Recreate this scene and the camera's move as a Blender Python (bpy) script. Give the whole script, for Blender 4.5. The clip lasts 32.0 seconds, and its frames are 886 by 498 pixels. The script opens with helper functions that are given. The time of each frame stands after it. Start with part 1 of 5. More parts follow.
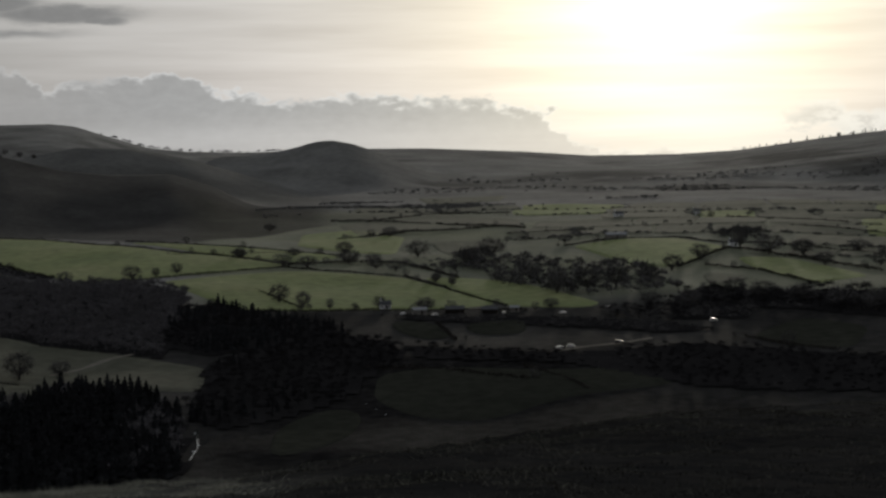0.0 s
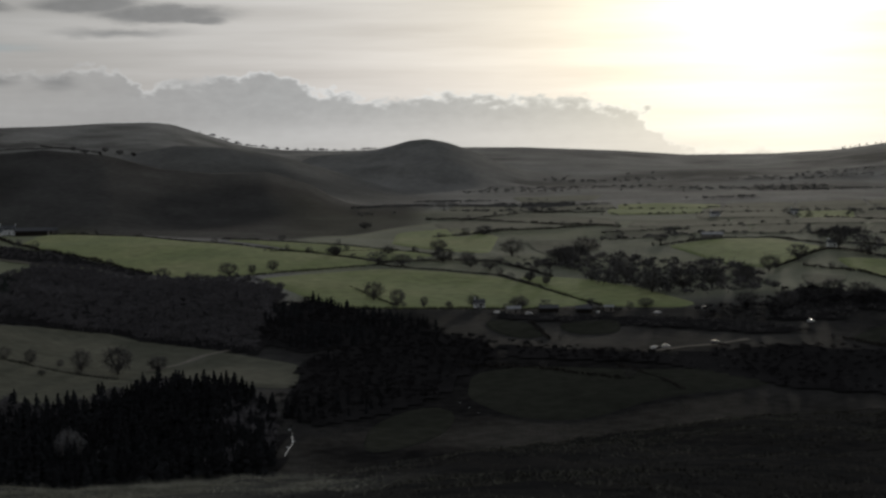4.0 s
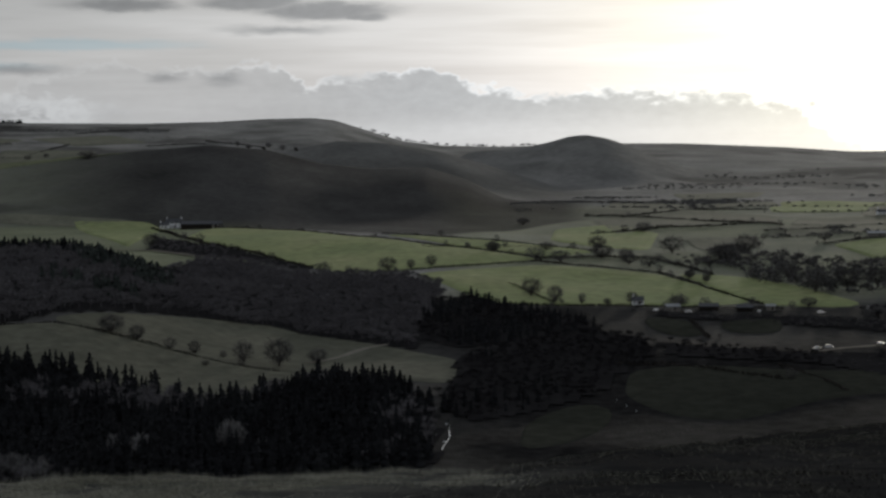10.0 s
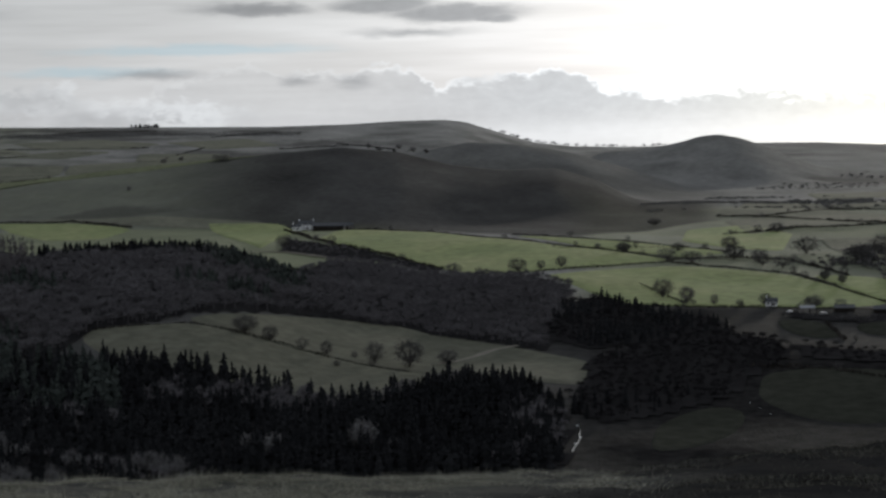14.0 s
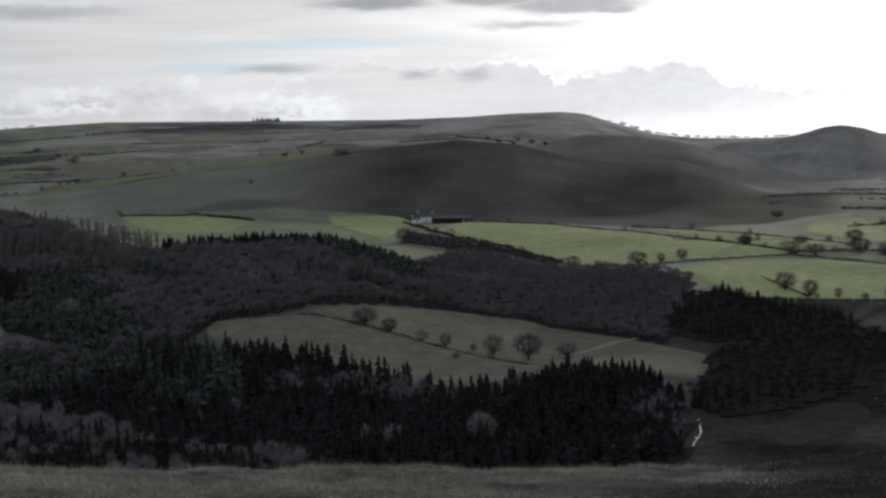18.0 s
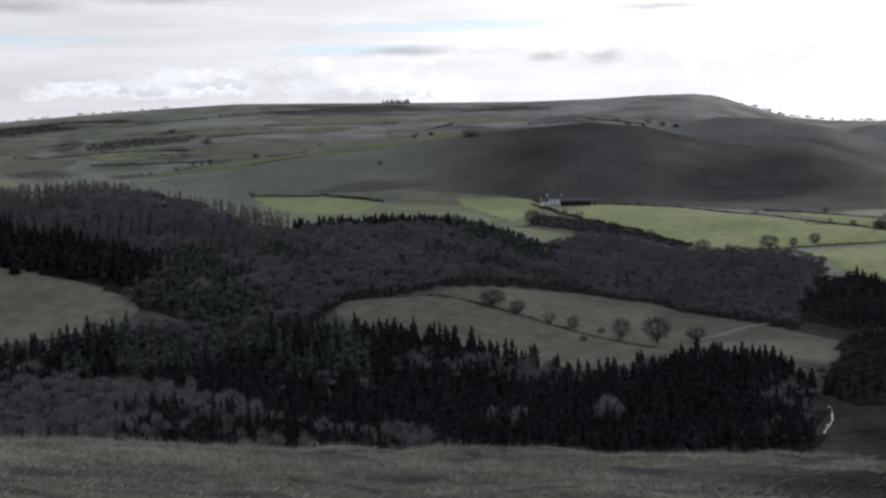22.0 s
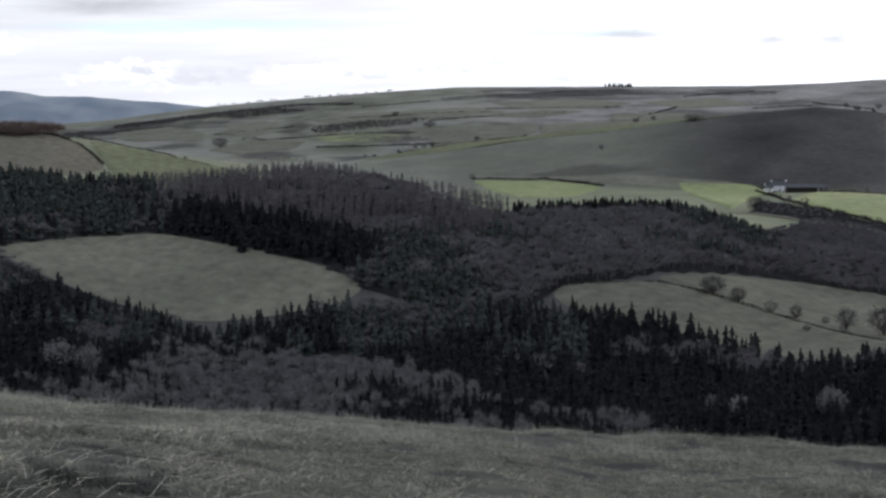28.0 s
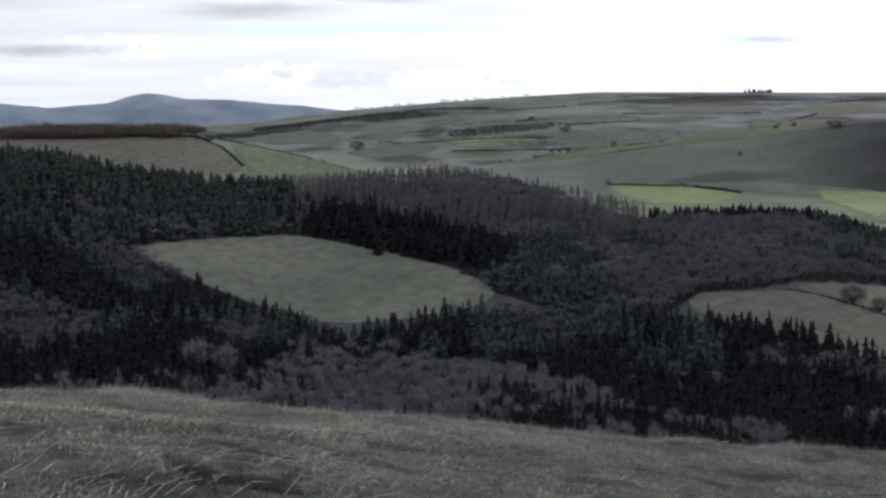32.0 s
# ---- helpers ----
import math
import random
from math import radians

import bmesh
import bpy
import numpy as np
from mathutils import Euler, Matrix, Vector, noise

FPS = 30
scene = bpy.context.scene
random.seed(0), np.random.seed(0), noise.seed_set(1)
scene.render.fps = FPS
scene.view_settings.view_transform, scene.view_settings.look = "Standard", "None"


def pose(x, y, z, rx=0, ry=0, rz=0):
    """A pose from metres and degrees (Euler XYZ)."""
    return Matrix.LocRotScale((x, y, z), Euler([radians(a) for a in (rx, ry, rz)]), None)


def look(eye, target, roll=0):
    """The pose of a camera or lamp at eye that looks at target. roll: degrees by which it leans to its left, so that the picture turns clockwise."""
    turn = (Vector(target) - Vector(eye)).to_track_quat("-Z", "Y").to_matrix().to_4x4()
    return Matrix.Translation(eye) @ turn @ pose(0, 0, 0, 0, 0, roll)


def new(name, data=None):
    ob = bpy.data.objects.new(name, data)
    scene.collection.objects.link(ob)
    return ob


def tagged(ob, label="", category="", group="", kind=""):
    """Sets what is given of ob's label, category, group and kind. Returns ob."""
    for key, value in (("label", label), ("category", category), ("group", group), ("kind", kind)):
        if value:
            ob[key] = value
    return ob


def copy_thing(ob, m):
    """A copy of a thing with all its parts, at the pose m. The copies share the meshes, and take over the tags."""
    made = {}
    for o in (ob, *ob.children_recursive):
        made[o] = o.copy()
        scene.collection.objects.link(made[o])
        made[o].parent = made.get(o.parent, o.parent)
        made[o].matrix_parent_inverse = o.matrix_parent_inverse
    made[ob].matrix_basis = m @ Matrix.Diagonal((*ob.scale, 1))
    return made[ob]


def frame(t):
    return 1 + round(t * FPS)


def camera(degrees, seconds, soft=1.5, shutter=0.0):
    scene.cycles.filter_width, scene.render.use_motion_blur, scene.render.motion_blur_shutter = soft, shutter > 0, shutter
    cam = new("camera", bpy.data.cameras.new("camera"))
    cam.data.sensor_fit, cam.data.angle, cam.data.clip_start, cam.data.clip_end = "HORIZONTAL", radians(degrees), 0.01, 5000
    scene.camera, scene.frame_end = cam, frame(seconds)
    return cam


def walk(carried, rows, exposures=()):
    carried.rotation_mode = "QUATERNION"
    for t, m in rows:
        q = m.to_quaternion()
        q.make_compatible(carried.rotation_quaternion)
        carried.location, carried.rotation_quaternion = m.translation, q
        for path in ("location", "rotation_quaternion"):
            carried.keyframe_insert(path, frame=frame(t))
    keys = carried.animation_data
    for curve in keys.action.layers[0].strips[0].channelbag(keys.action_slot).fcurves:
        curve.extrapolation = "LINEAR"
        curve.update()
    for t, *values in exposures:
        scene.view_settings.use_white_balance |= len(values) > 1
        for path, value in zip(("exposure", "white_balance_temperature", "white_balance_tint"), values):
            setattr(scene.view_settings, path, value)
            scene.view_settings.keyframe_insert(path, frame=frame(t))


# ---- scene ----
# Bearings are degrees clockwise from the +y axis, as seen from the viewpoint on the hill; distances in metres.
EYE = 1.6
cam = camera(31.5, 32.0, soft=2.7)
ROWS = [
    (0.0, -0.058, -4.516, 0.736),
    (0.5, 0.389, -4.535, 0.717),
    (1.0, 0.840, -4.551, 0.683),
    (1.5, 1.285, -4.559, 0.637),
    (2.0, 1.726, -4.560, 0.613),
    (2.5, 2.152, -4.556, 0.629),
    (3.0, 2.564, -4.547, 0.665),
    (3.5, 2.977, -4.537, 0.680),
    (5.5, 4.729, -4.472, 0.604),
    (6.0, 5.210, -4.472, 0.585),
    (6.5, 5.684, -4.474, 0.540),
    (7.0, 6.162, -4.481, 0.484),
    (7.5, 6.647, -4.501, 0.424),
    (8.0, 7.132, -4.531, 0.393),
    (8.5, 7.621, -4.560, 0.414),
    (9.0, 8.123, -4.584, 0.476),
    (9.5, 8.644, -4.602, 0.550),
    (10.0, 9.188, -4.611, 0.595),
    (10.5, 9.752, -4.608, 0.619),
    (11.0, 10.327, -4.598, 0.651),
    (11.5, 10.907, -4.584, 0.699),
    (12.0, 11.497, -4.566, 0.759),
    (12.5, 12.102, -4.545, 0.827),
    (13.0, 12.715, -4.526, 0.909),
    (13.5, 13.318, -4.510, 1.001),
    (14.0, 13.900, -4.500, 1.083),
    (14.5, 14.461, -4.497, 1.140),
    (16.5, 16.681, -4.544, 1.341),
    (17.0, 17.198, -4.587, 1.372),
    (17.5, 17.710, -4.633, 1.395),
    (18.0, 18.226, -4.682, 1.410),
    (18.5, 18.757, -4.738, 1.422),
    (19.0, 19.306, -4.799, 1.428),
    (19.5, 19.861, -4.864, 1.426),
    (20.0, 20.431, -4.933, 1.408),
    (20.5, 21.025, -5.005, 1.372),
    (21.0, 21.636, -5.079, 1.349),
    (21.5, 22.268, -5.153, 1.349),
    (22.0, 22.922, -5.224, 1.356),
    (22.5, 23.594, -5.286, 1.379),
    (23.0, 24.281, -5.339, 1.419),
    (23.5, 24.977, -5.386, 1.441),
    (24.0, 25.683, -5.429, 1.435),
    (24.5, 26.393, -5.469, 1.415),
    (25.0, 27.092, -5.509, 1.383),
    (25.5, 27.761, -5.547, 1.343),
    (27.5, 30.307, -5.647, 1.150),
    (28.0, 30.958, -5.647, 1.136),
    (28.5, 31.609, -5.644, 1.084),
    (29.0, 32.266, -5.633, 1.010),
    (29.5, 32.916, -5.613, 0.948),
    (30.0, 33.543, -5.581, 0.904),
    (30.5, 34.148, -5.538, 0.885),
    (31.0, 34.744, -5.488, 0.883),
    (31.5, 35.331, -5.439, 0.866),
    (32.0, 35.915, -5.396, 0.827),
]
EXPOSURES = [(0, .12, 6700, 10), (6, .29, 6650, 10), (9, .50, 6550, 10), (13, .90, 6450, 10), (19, 1.38, 6400, 12), (23, 1.68, 6300, 13), (28, 1.98, 6200, 14), (32, 2.0, 6150, 14)]

walk(cam, [(t, pose(0, 0, EYE, 90 + pitch, roll, yaw)) for t, yaw, pitch, roll in ROWS], EXPOSURES)


# ---- lie of the land ----
def smooth(a, b, x):
    u = np.clip((x - a) / (b - a), 0, 1)
    return u * u * (3 - 2 * u)


def lattice(seed):
    return np.random.RandomState(seed).rand(256, 256)


LATTICE = [lattice(k) for k in range(6)]


def value_noise(x, y, k=0):
    """Smooth noise from -1 to 1 with a period of one unit."""
    g = LATTICE[k]
    ix, iy = np.floor(x).astype(int), np.floor(y).astype(int)
    fx, fy = x - ix, y - iy
    fx, fy = fx * fx * (3 - 2 * fx), fy * fy * (3 - 2 * fy)
    a, b = g[ix % 256, iy % 256], g[(ix + 1) % 256, iy % 256]
    c, d = g[ix % 256, (iy + 1) % 256], g[(ix + 1) % 256, (iy + 1) % 256]
    return 2 * ((a * (1 - fx) + b * fx) * (1 - fy) + (c * (1 - fx) + d * fx) * fy) - 1


# Each ridge: crest points (bearing, height of the crest over the eye in degrees), its distance, and the lengths of its front and back slopes.
RIDGES = {
    "plateau": ([(-60, -1.2), (-48, -1.0), (-43, -.7), (-39.3, -.28), (-36.1, -.06), (-33.4, .1), (-30.3, .23), (-24.2, .13), (-20, .07), (-17.3, .11), (-15.6, .19), (-13.9, .21), (-13.1, .12), (-12.2, -.18), (-10.6, -.68), (-9.2, -.84), (-7.2, -.9), (-2.7, -.82), (-.5, -.84), (.8, -.9), (3, -1), (5.4, -1.17), (8.5, -1.15), (10.7, -1.03), (12.5, -.77), (14.1, -.55), (15.8, -.37), (20, .2), (30, .4)], 3900, 1500, 900),
    "vale_spur": ([(-2, -2.5), (1, -2.05), (3.5, -1.78), (6, -1.66), (9, -1.8), (12, -1.52), (16, -1.2), (22, -1)], 2900, 520, 300),
    "cone": ([(-9.4, -1.6), (-8.1, -1.05), (-7.1, -1.0), (-6.3, -.95), (-5.25, -.72), (-4.64, -.54), (-4, -.48), (-3.24, -.62), (-2.44, -.91), (-1.45, -1.37), (-.27, -1.78), (1.3, -2.06), (4, -2.4)], 2900, 450, 350),
    "shoulder": ([(-16, -1.3), (-14.7, -.93), (-13, -.62), (-11.2, -.72), (-9.3, -1.06), (-7.5, -1.6), (-5.7, -2.17), (-4.6, -2.6), (-2, -3)], 2450, 420, 300),
    "long_hill": ([(-36, -2.6), (-32.2, -2.05), (-30.2, -1.8), (-27.7, -1.58), (-24.4, -1.26), (-21.5, -1.03), (-19.9, -.86), (-17.6, -.7), (-15.5, -.92), (-13.6, -1.44), (-11.8, -1.64), (-9.8, -1.63), (-8.3, -2.1), (-7.1, -2.73), (-5.7, -3.25), (-4, -3.8)], 2000, 470, 350),
    "field_hill": ([(-64, -.9), (-52, -1.05), (-49.9, -1.0), (-45.2, -1.08), (-43.4, -1.36), (-40.5, -2.0), (-38.1, -2.36), (-35, -3.1), (-30, -3.9)], 1420, 320, 300),
    "wood_hill": ([(-70, -1.3), (-52, -1.85), (-49.7, -2.1), (-46.8, -2.75), (-44.2, -3.15), (-41, -3.25), (-38.2, -3.05), (-35.6, -2.95), (-33.4, -3.2), (-30.6, -3.95), (-28.2, -4.5), (-25.3, -4.4), (-23, -4.4), (-21.4, -4.8), (-19.5, -5.5), (-16, -6.3)], 960, 400, 260),
}
# How steeply the near hill drops to its brow, and how far off the brow lies.
BROW = [(-180, 5, 60), (-100, 7, 30), (-60, 9.45, 20), (-52, 10.13, 19), (-47, 10.53, 19), (-40, 11.43, 19), (-36, 11.83, 20), (-31, 12.33, 20), (-24, 12.83, 21), (-15, 13.03, 22), (-8, 12.83, 24), (-2, 11.95, 28), (3, 11.35, 34), (8, 10.65, 42), (16, 9.95, 52), (30, 8.5, 60), (60, 7, 60), (180, 5, 60)]


FLOOR_R = [0, 560, 700, 1000, 1500, 2500, 3400, 4300, 6000]
FLOOR_Z = [-122, -119, -114, -104, -97, -101, -95, -120, -220]


TABLE = np.arange(-180, 180.01, .05)


def eased(points, column, width):
    """A line through control points over the bearing, rounded at its corners."""
    p = np.array(points, float)
    line = np.interp(TABLE, p[:, 0], p[:, column])
    k = np.hanning(max(5, int(width / .05) | 1))
    pad = len(k) // 2
    return np.convolve(np.pad(line, pad, mode="edge"), k / k.sum(), mode="valid")


CRESTS = {name: eased(crest, 1, .5 if dist > 1500 else 2.4) for name, (crest, dist, front, back) in RIDGES.items()}
BROW_TABLE = [eased(BROW, k, 5.0) for k in (1, 2)]


def height(x, y):
    """The ground's height at plan points (arrays)."""
    x, y = np.asarray(x, float), np.asarray(y, float)
    r = np.hypot(x, y) + 1e-6
    az = np.degrees(np.arctan2(x, y))
    floor = np.interp(r, FLOOR_R, FLOOR_Z)
    floor = floor + 5 * smooth(300, 900, r) * value_noise(x / 260, y / 260, 1) + 1.5 * value_noise(x / 70, y / 70, 2)
    z = floor
    for name, (crest, dist, front, back) in RIDGES.items():
        a = (crest[0][0], crest[-1][0])
        top = EYE + dist * np.tan(np.radians(np.interp(az, TABLE, CRESTS[name])))
        inside = smooth(a[0] - 6, a[0], az) * (1 - smooth(a[-1], a[-1] + 6, az))
        base = np.interp(dist - front, FLOOR_R, FLOOR_Z) - 10
        u = np.where(r < dist, (dist - r) / front, (r - dist) / back)
        u = u * (1 + .16 * value_noise(x / (front * .35), y / (front * .35), 3) * np.clip(u * 2, 0, 1))
        v = np.clip(u, 0, 1)
        shape = 1 - .6 * v - .4 * v * v * (3 - 2 * v)
        bump = np.where((inside > 0) & (u < 1), base - 40 + ((top - base) * shape + 40) * inside, -999)
        d = np.clip((bump - z) / 8, -1, 1)
        z = np.where(d <= -1, z, np.where(d >= 1, bump, (z + bump) / 2 + 4 * (d * d + 1) / 2 ))
    # the hill on which the viewpoint stands
    edge, ang = np.interp(az, TABLE, BROW_TABLE[1]), np.tan(np.radians(np.interp(az, TABLE, BROW_TABLE[0])))
    b = EYE / edge ** 2
    s0 = ang - 2 * EYE / edge
    steep = np.where(np.abs(az) < 100, .5, .3)
    rk = np.maximum((steep - s0) / (2 * b), edge)
    near = np.where(r < rk, -s0 * r - b * r * r, -s0 * rk - b * rk * rk - (s0 + 2 * b * rk) * (r - rk))
    near = near + smooth(6, 26, r) * smooth(600, 60, r) * (.13 * value_noise(x / 3.5, y / 3.5, 4) + .07 * value_noise(x / 1.1, y / 1.1, 5) + .07 * value_noise(x / .47, y / .47, 2)) + .03 * value_noise(x / .8, y / .8, 4)
    near = np.where(np.abs(az) > 100, np.maximum(near, -40), near)
    return np.maximum(z, near)


def at(bearing, dist, lift=0.0):
    """The place on the ground at a bearing and distance."""
    x, y = dist * math.sin(radians(bearing)), dist * math.cos(radians(bearing))
    return Vector((x, y, float(height(x, y)) + lift))


# ---- light: a low sun behind thin cloud, and a bright broken winter sky ----
SUN_AZ, SUN_EL = 8.3, 5.6
OVERHEAD = -.02
world = bpy.data.worlds.new("world")
scene.world = world
world.use_nodes = True
wt = world.node_tree
wt.nodes.clear()


def wlink(a, b):
    wt.links.new(a, b)


def wmath(op, a, b=None, c=None, clamp=False):
    n = wt.nodes.new("ShaderNodeMath")
    n.operation, n.use_clamp = op, clamp
    for k, v in enumerate((a, b, c)):
        if v is None:
            continue
        if isinstance(v, (int, float)):
            n.inputs[k].default_value = v
        else:
            wlink(v, n.inputs[k])
    return n.outputs[0]


def wmix(fac, a, b, blend="MIX"):
    n = wt.nodes.new("ShaderNodeMix")
    n.data_type, n.blend_type = "RGBA", blend
    for k, v in ((0, fac), (6, a), (7, b)):
        if isinstance(v, (int, float)):
            n.inputs[k].default_value = v
        elif isinstance(v, tuple):
            n.inputs[k].default_value = (*v, 1)
        else:
            wlink(v, n.inputs[k])
    return n.outputs[2]


def wstep(a, b, x):
    n = wt.nodes.new("ShaderNodeMapRange")
    n.interpolation_type = "SMOOTHSTEP"
    wlink(x, n.inputs[0])
    n.inputs[1].default_value, n.inputs[2].default_value = a, b
    return n.outputs[0]


def wnoise(vec, scale, detail, seed, rough=.55):
    n = wt.nodes.new("ShaderNodeTexNoise")
    n.noise_dimensions = "4D"
    wlink(vec, n.inputs["Vector"])
    n.inputs["W"].default_value, n.inputs["Scale"].default_value = seed, scale
    n.inputs["Detail"].default_value, n.inputs["Roughness"].default_value = detail, rough
    return n.outputs["Fac"]


sky = wt.nodes.new("ShaderNodeTexSky")
sky.sky_type, sky.sun_disc = "NISHITA", False
sky.sun_elevation, sky.sun_rotation = radians(SUN_EL), radians(SUN_AZ)
sky.air_density, sky.dust_density = 1.0, 2.0
tc = wt.nodes.new("ShaderNodeTexCoord")
sep = wt.nodes.new("ShaderNodeSeparateXYZ")
wlink(tc.outputs["Generated"], sep.inputs[0])
bearing = wmath("MULTIPLY", wmath("ARCTAN2", sep.outputs[0], sep.outputs[1]), 57.29578)
elev = wmath("MULTIPLY", wmath("ARCSINE", sep.outputs[2]), 57.29578)


def wvec(x, y, z=0.0):
    n = wt.nodes.new("ShaderNodeCombineXYZ")
    for k, v in enumerate((x, y, z)):
        if isinstance(v, (int, float)):
            n.inputs[k].default_value = v
        else:
            wlink(v, n.inputs[k])
    return n.outputs[0]


puff = wvec(wmath("MULTIPLY", bearing, .8), wmath("MULTIPLY", elev, 1.5))
streak = wvec(wmath("MULTIPLY", bearing, .075), wmath("MULTIPLY", elev, 1.1))
n_puff, n_fine, n_streak = wnoise(puff, .9, 6, 1.7), wnoise(puff, 2.6, 5, 4.1), wnoise(streak, 1.0, 5, 7.3)
# angle from the sun, as seen on the sky
dx = wmath("MULTIPLY", wmath("SUBTRACT", bearing, SUN_AZ), .82)
dy = wmath("SUBTRACT", elev, SUN_EL)
from_sun = wmath("SQRT", wmath("ADD", wmath("MULTIPLY", dx, dx), wmath("MULTIPLY", dy, dy)))
glow_wide = wmath("POWER", 2.718, wmath("MULTIPLY", from_sun, -.071))
glow_near = wmath("POWER", 2.718, wmath("MULTIPLY", from_sun, -.42))
overhead = wmath("SUBTRACT", 1.0, wmath("MULTIPLY", wstep(9, 34, elev), OVERHEAD))
veil = wmath("MULTIPLY", wmath("ADD", wmath("MULTIPLY", glow_wide, .80), .212), overhead)
veil = wmath("MULTIPLY", veil, wmath("ADD", .56, wmath("MULTIPLY", n_streak, .86)))
veil = wmath("ADD", veil, wmath("MULTIPLY", wmath("MULTIPLY", wmath("MULTIPLY", glow_wide, glow_wide), .34), wmath("SUBTRACT", 1.0, wstep(-.5, 3.0, elev))))
veil_colour = wmix(wstep(.30, .92, glow_wide), wmix(wstep(7, 30, elev), (.945, .975, 1.0), (.90, .965, 1.06)), (1.0, .965, .78))
thin = wmix(1.0, veil_colour, veil, "MULTIPLY")
sky_scaled = wmix(1.0, sky.outputs[0], (.06, .06, .06), "MULTIPLY")
col = wmix(.96, sky_scaled, thin)
# clouds as groups of ovals: bearing, height, half width, half height, all in degrees
BLUE = [(-22.6, 2.85, 5.4, .26), (-26.2, 2.1, 3.4, .22), (-40, 2.6, 6, .25)]
# the upper edge of the long cloud bank: bearing and height in degrees
BANK_TOP = [(-28, -1.0), (-25.2, .3), (-24.2, 1.5), (-23, 1.9), (-21.6, 2.2), (-20.6, 2.3), (-19.6, 1.9), (-18.4, 2.15), (-17.2, 1.95), (-16, 2.35), (-15.1, 2.25), (-14.4, 1.3), (-13.5, 1.6), (-11.7, 1.8), (-9.7, 2.05), (-8.2, 1.5), (-7.2, 1.1), (-5.9, .8), (-4.5, 1.05), (-2.9, 1.27), (-1.7, 1.0), (.4, .95), (2.0, .85), (3.8, .55), (4.6, -.3), (5.5, -1.0)]
PUFFS = [(-27.6, 1.24, 1.1, .45), (-24.5, .51, 3.92, .54), (-30.3, 1.0, 4.6, .5), (-34.4, .85, 5.6, .33), (-27.8, 1.3, .82, .33), (-47.7, 2.05, 2.27, .41), (-41.7, 1.05, 2.2, .3), (-39.7, .69, 5.1, .22), (13.5, .16, 1.24, .45), (15, -.06, 1.24, .52)]
DARK = [(-13.4, 4.05, 2.9, .36), (-16.0, 4.35, 2.0, .34), (-11.9, 3.85, 1.1, .2), (-20.3, 4.25, 1.9, .26)]
STREAKS = [(-21.3, 4.28, 1.7, .26), (-32.9, 4.14, 3.3, .29), (-37.9, 3.81, 1.9, .29), (-42.8, 3.36, 2.7, .28), (-24.1, 2.0, 1.5, .18), (-19.1, 1.72, .54, .2), (-17.2, 1.62, .7, .24), (-50.4, 1.95, 2.1, .22), (-15, 3.37, 1.9, .16)]
n_long = wnoise(wvec(wmath("MULTIPLY", bearing, .45), wmath("MULTIPLY", elev, 2.2)), 1.0, 6, 9.9)
off_puff, off_fine, off_long = (wmath("SUBTRACT", n, .5) for n in (n_puff, n_fine, n_long))
LUMPY = (wmath("ADD", bearing, wmath("MULTIPLY", off_puff, 2.6)), wmath("ADD", elev, wmath("ADD", wmath("MULTIPLY", off_puff, 1.1), wmath("MULTIPLY", off_fine, 1.0))))
DRAWN = (wmath("ADD", bearing, wmath("MULTIPLY", off_long, 2.0)), wmath("ADD", elev, wmath("ADD", wmath("MULTIPLY", off_long, .55), wmath("MULTIPLY", off_fine, .16))))


def ovals(rows, warped):
    """How deep the view lies inside a group of ovals: below 0 outside, 1 at a centre."""
    depth = None
    for cb, ce, hw, hh in rows:
        ux = wmath("MULTIPLY", wmath("SUBTRACT", warped[0], cb), 1 / hw)
        uy = wmath("MULTIPLY", wmath("SUBTRACT", warped[1], ce), 1 / hh)
        d = wmath("SUBTRACT", 1.0, wmath("SQRT", wmath("ADD", wmath("MULTIPLY", ux, ux), wmath("MULTIPLY", uy, uy))))
        depth = d if depth is None else wmath("MAXIMUM", depth, d)
    return depth


def lay(under, mask, light, strength):
    return wmix(wmath("MULTIPLY", mask, strength), under, wmix(1.0, veil_colour, light, "MULTIPLY"))


col = wmix(wmath("MULTIPLY", wstep(-.2, .7, ovals(BLUE, DRAWN)), .5), col, wmix(1.0, (.33, .46, .52), wmath("ADD", wmath("MULTIPLY", glow_wide, .5), .55), "MULTIPLY"))
body = wmath("MULTIPLY", wmath("ADD", wmath("MULTIPLY", glow_wide, .45), .175), wmath("ADD", .82, wmath("MULTIPLY", n_fine, .36)))
rim = wmath("ADD", body, wmath("MULTIPLY", wmath("ADD", wmath("MULTIPLY", glow_wide, .48), .13), wstep(.30, .56, wnoise(puff, .35, 3, 2.2))))
edge_node = wt.nodes.new("ShaderNodeValToRGB")
while len(edge_node.color_ramp.elements) < len(BANK_TOP):
    edge_node.color_ramp.elements.new(.5)
for stop, (b_deg, e_deg) in zip(edge_node.color_ramp.elements, BANK_TOP):
    stop.position, stop.color = (b_deg + 28) / 33.5, ((e_deg + 1) / 4,) * 3 + (1,)
wlink(wmath("MULTIPLY", wmath("ADD", LUMPY[0], 28.0), 1 / 33.5), edge_node.inputs[0])
deep = wmath("SUBTRACT", wmath("SUBTRACT", wmath("MULTIPLY", edge_node.outputs[0], 4.0), 1.0), LUMPY[1])
inner = wstep(-.02, .34, deep)
light = wmath("ADD", wmath("MULTIPLY", body, inner), wmath("MULTIPLY", rim, wmath("SUBTRACT", 1.0, inner)))
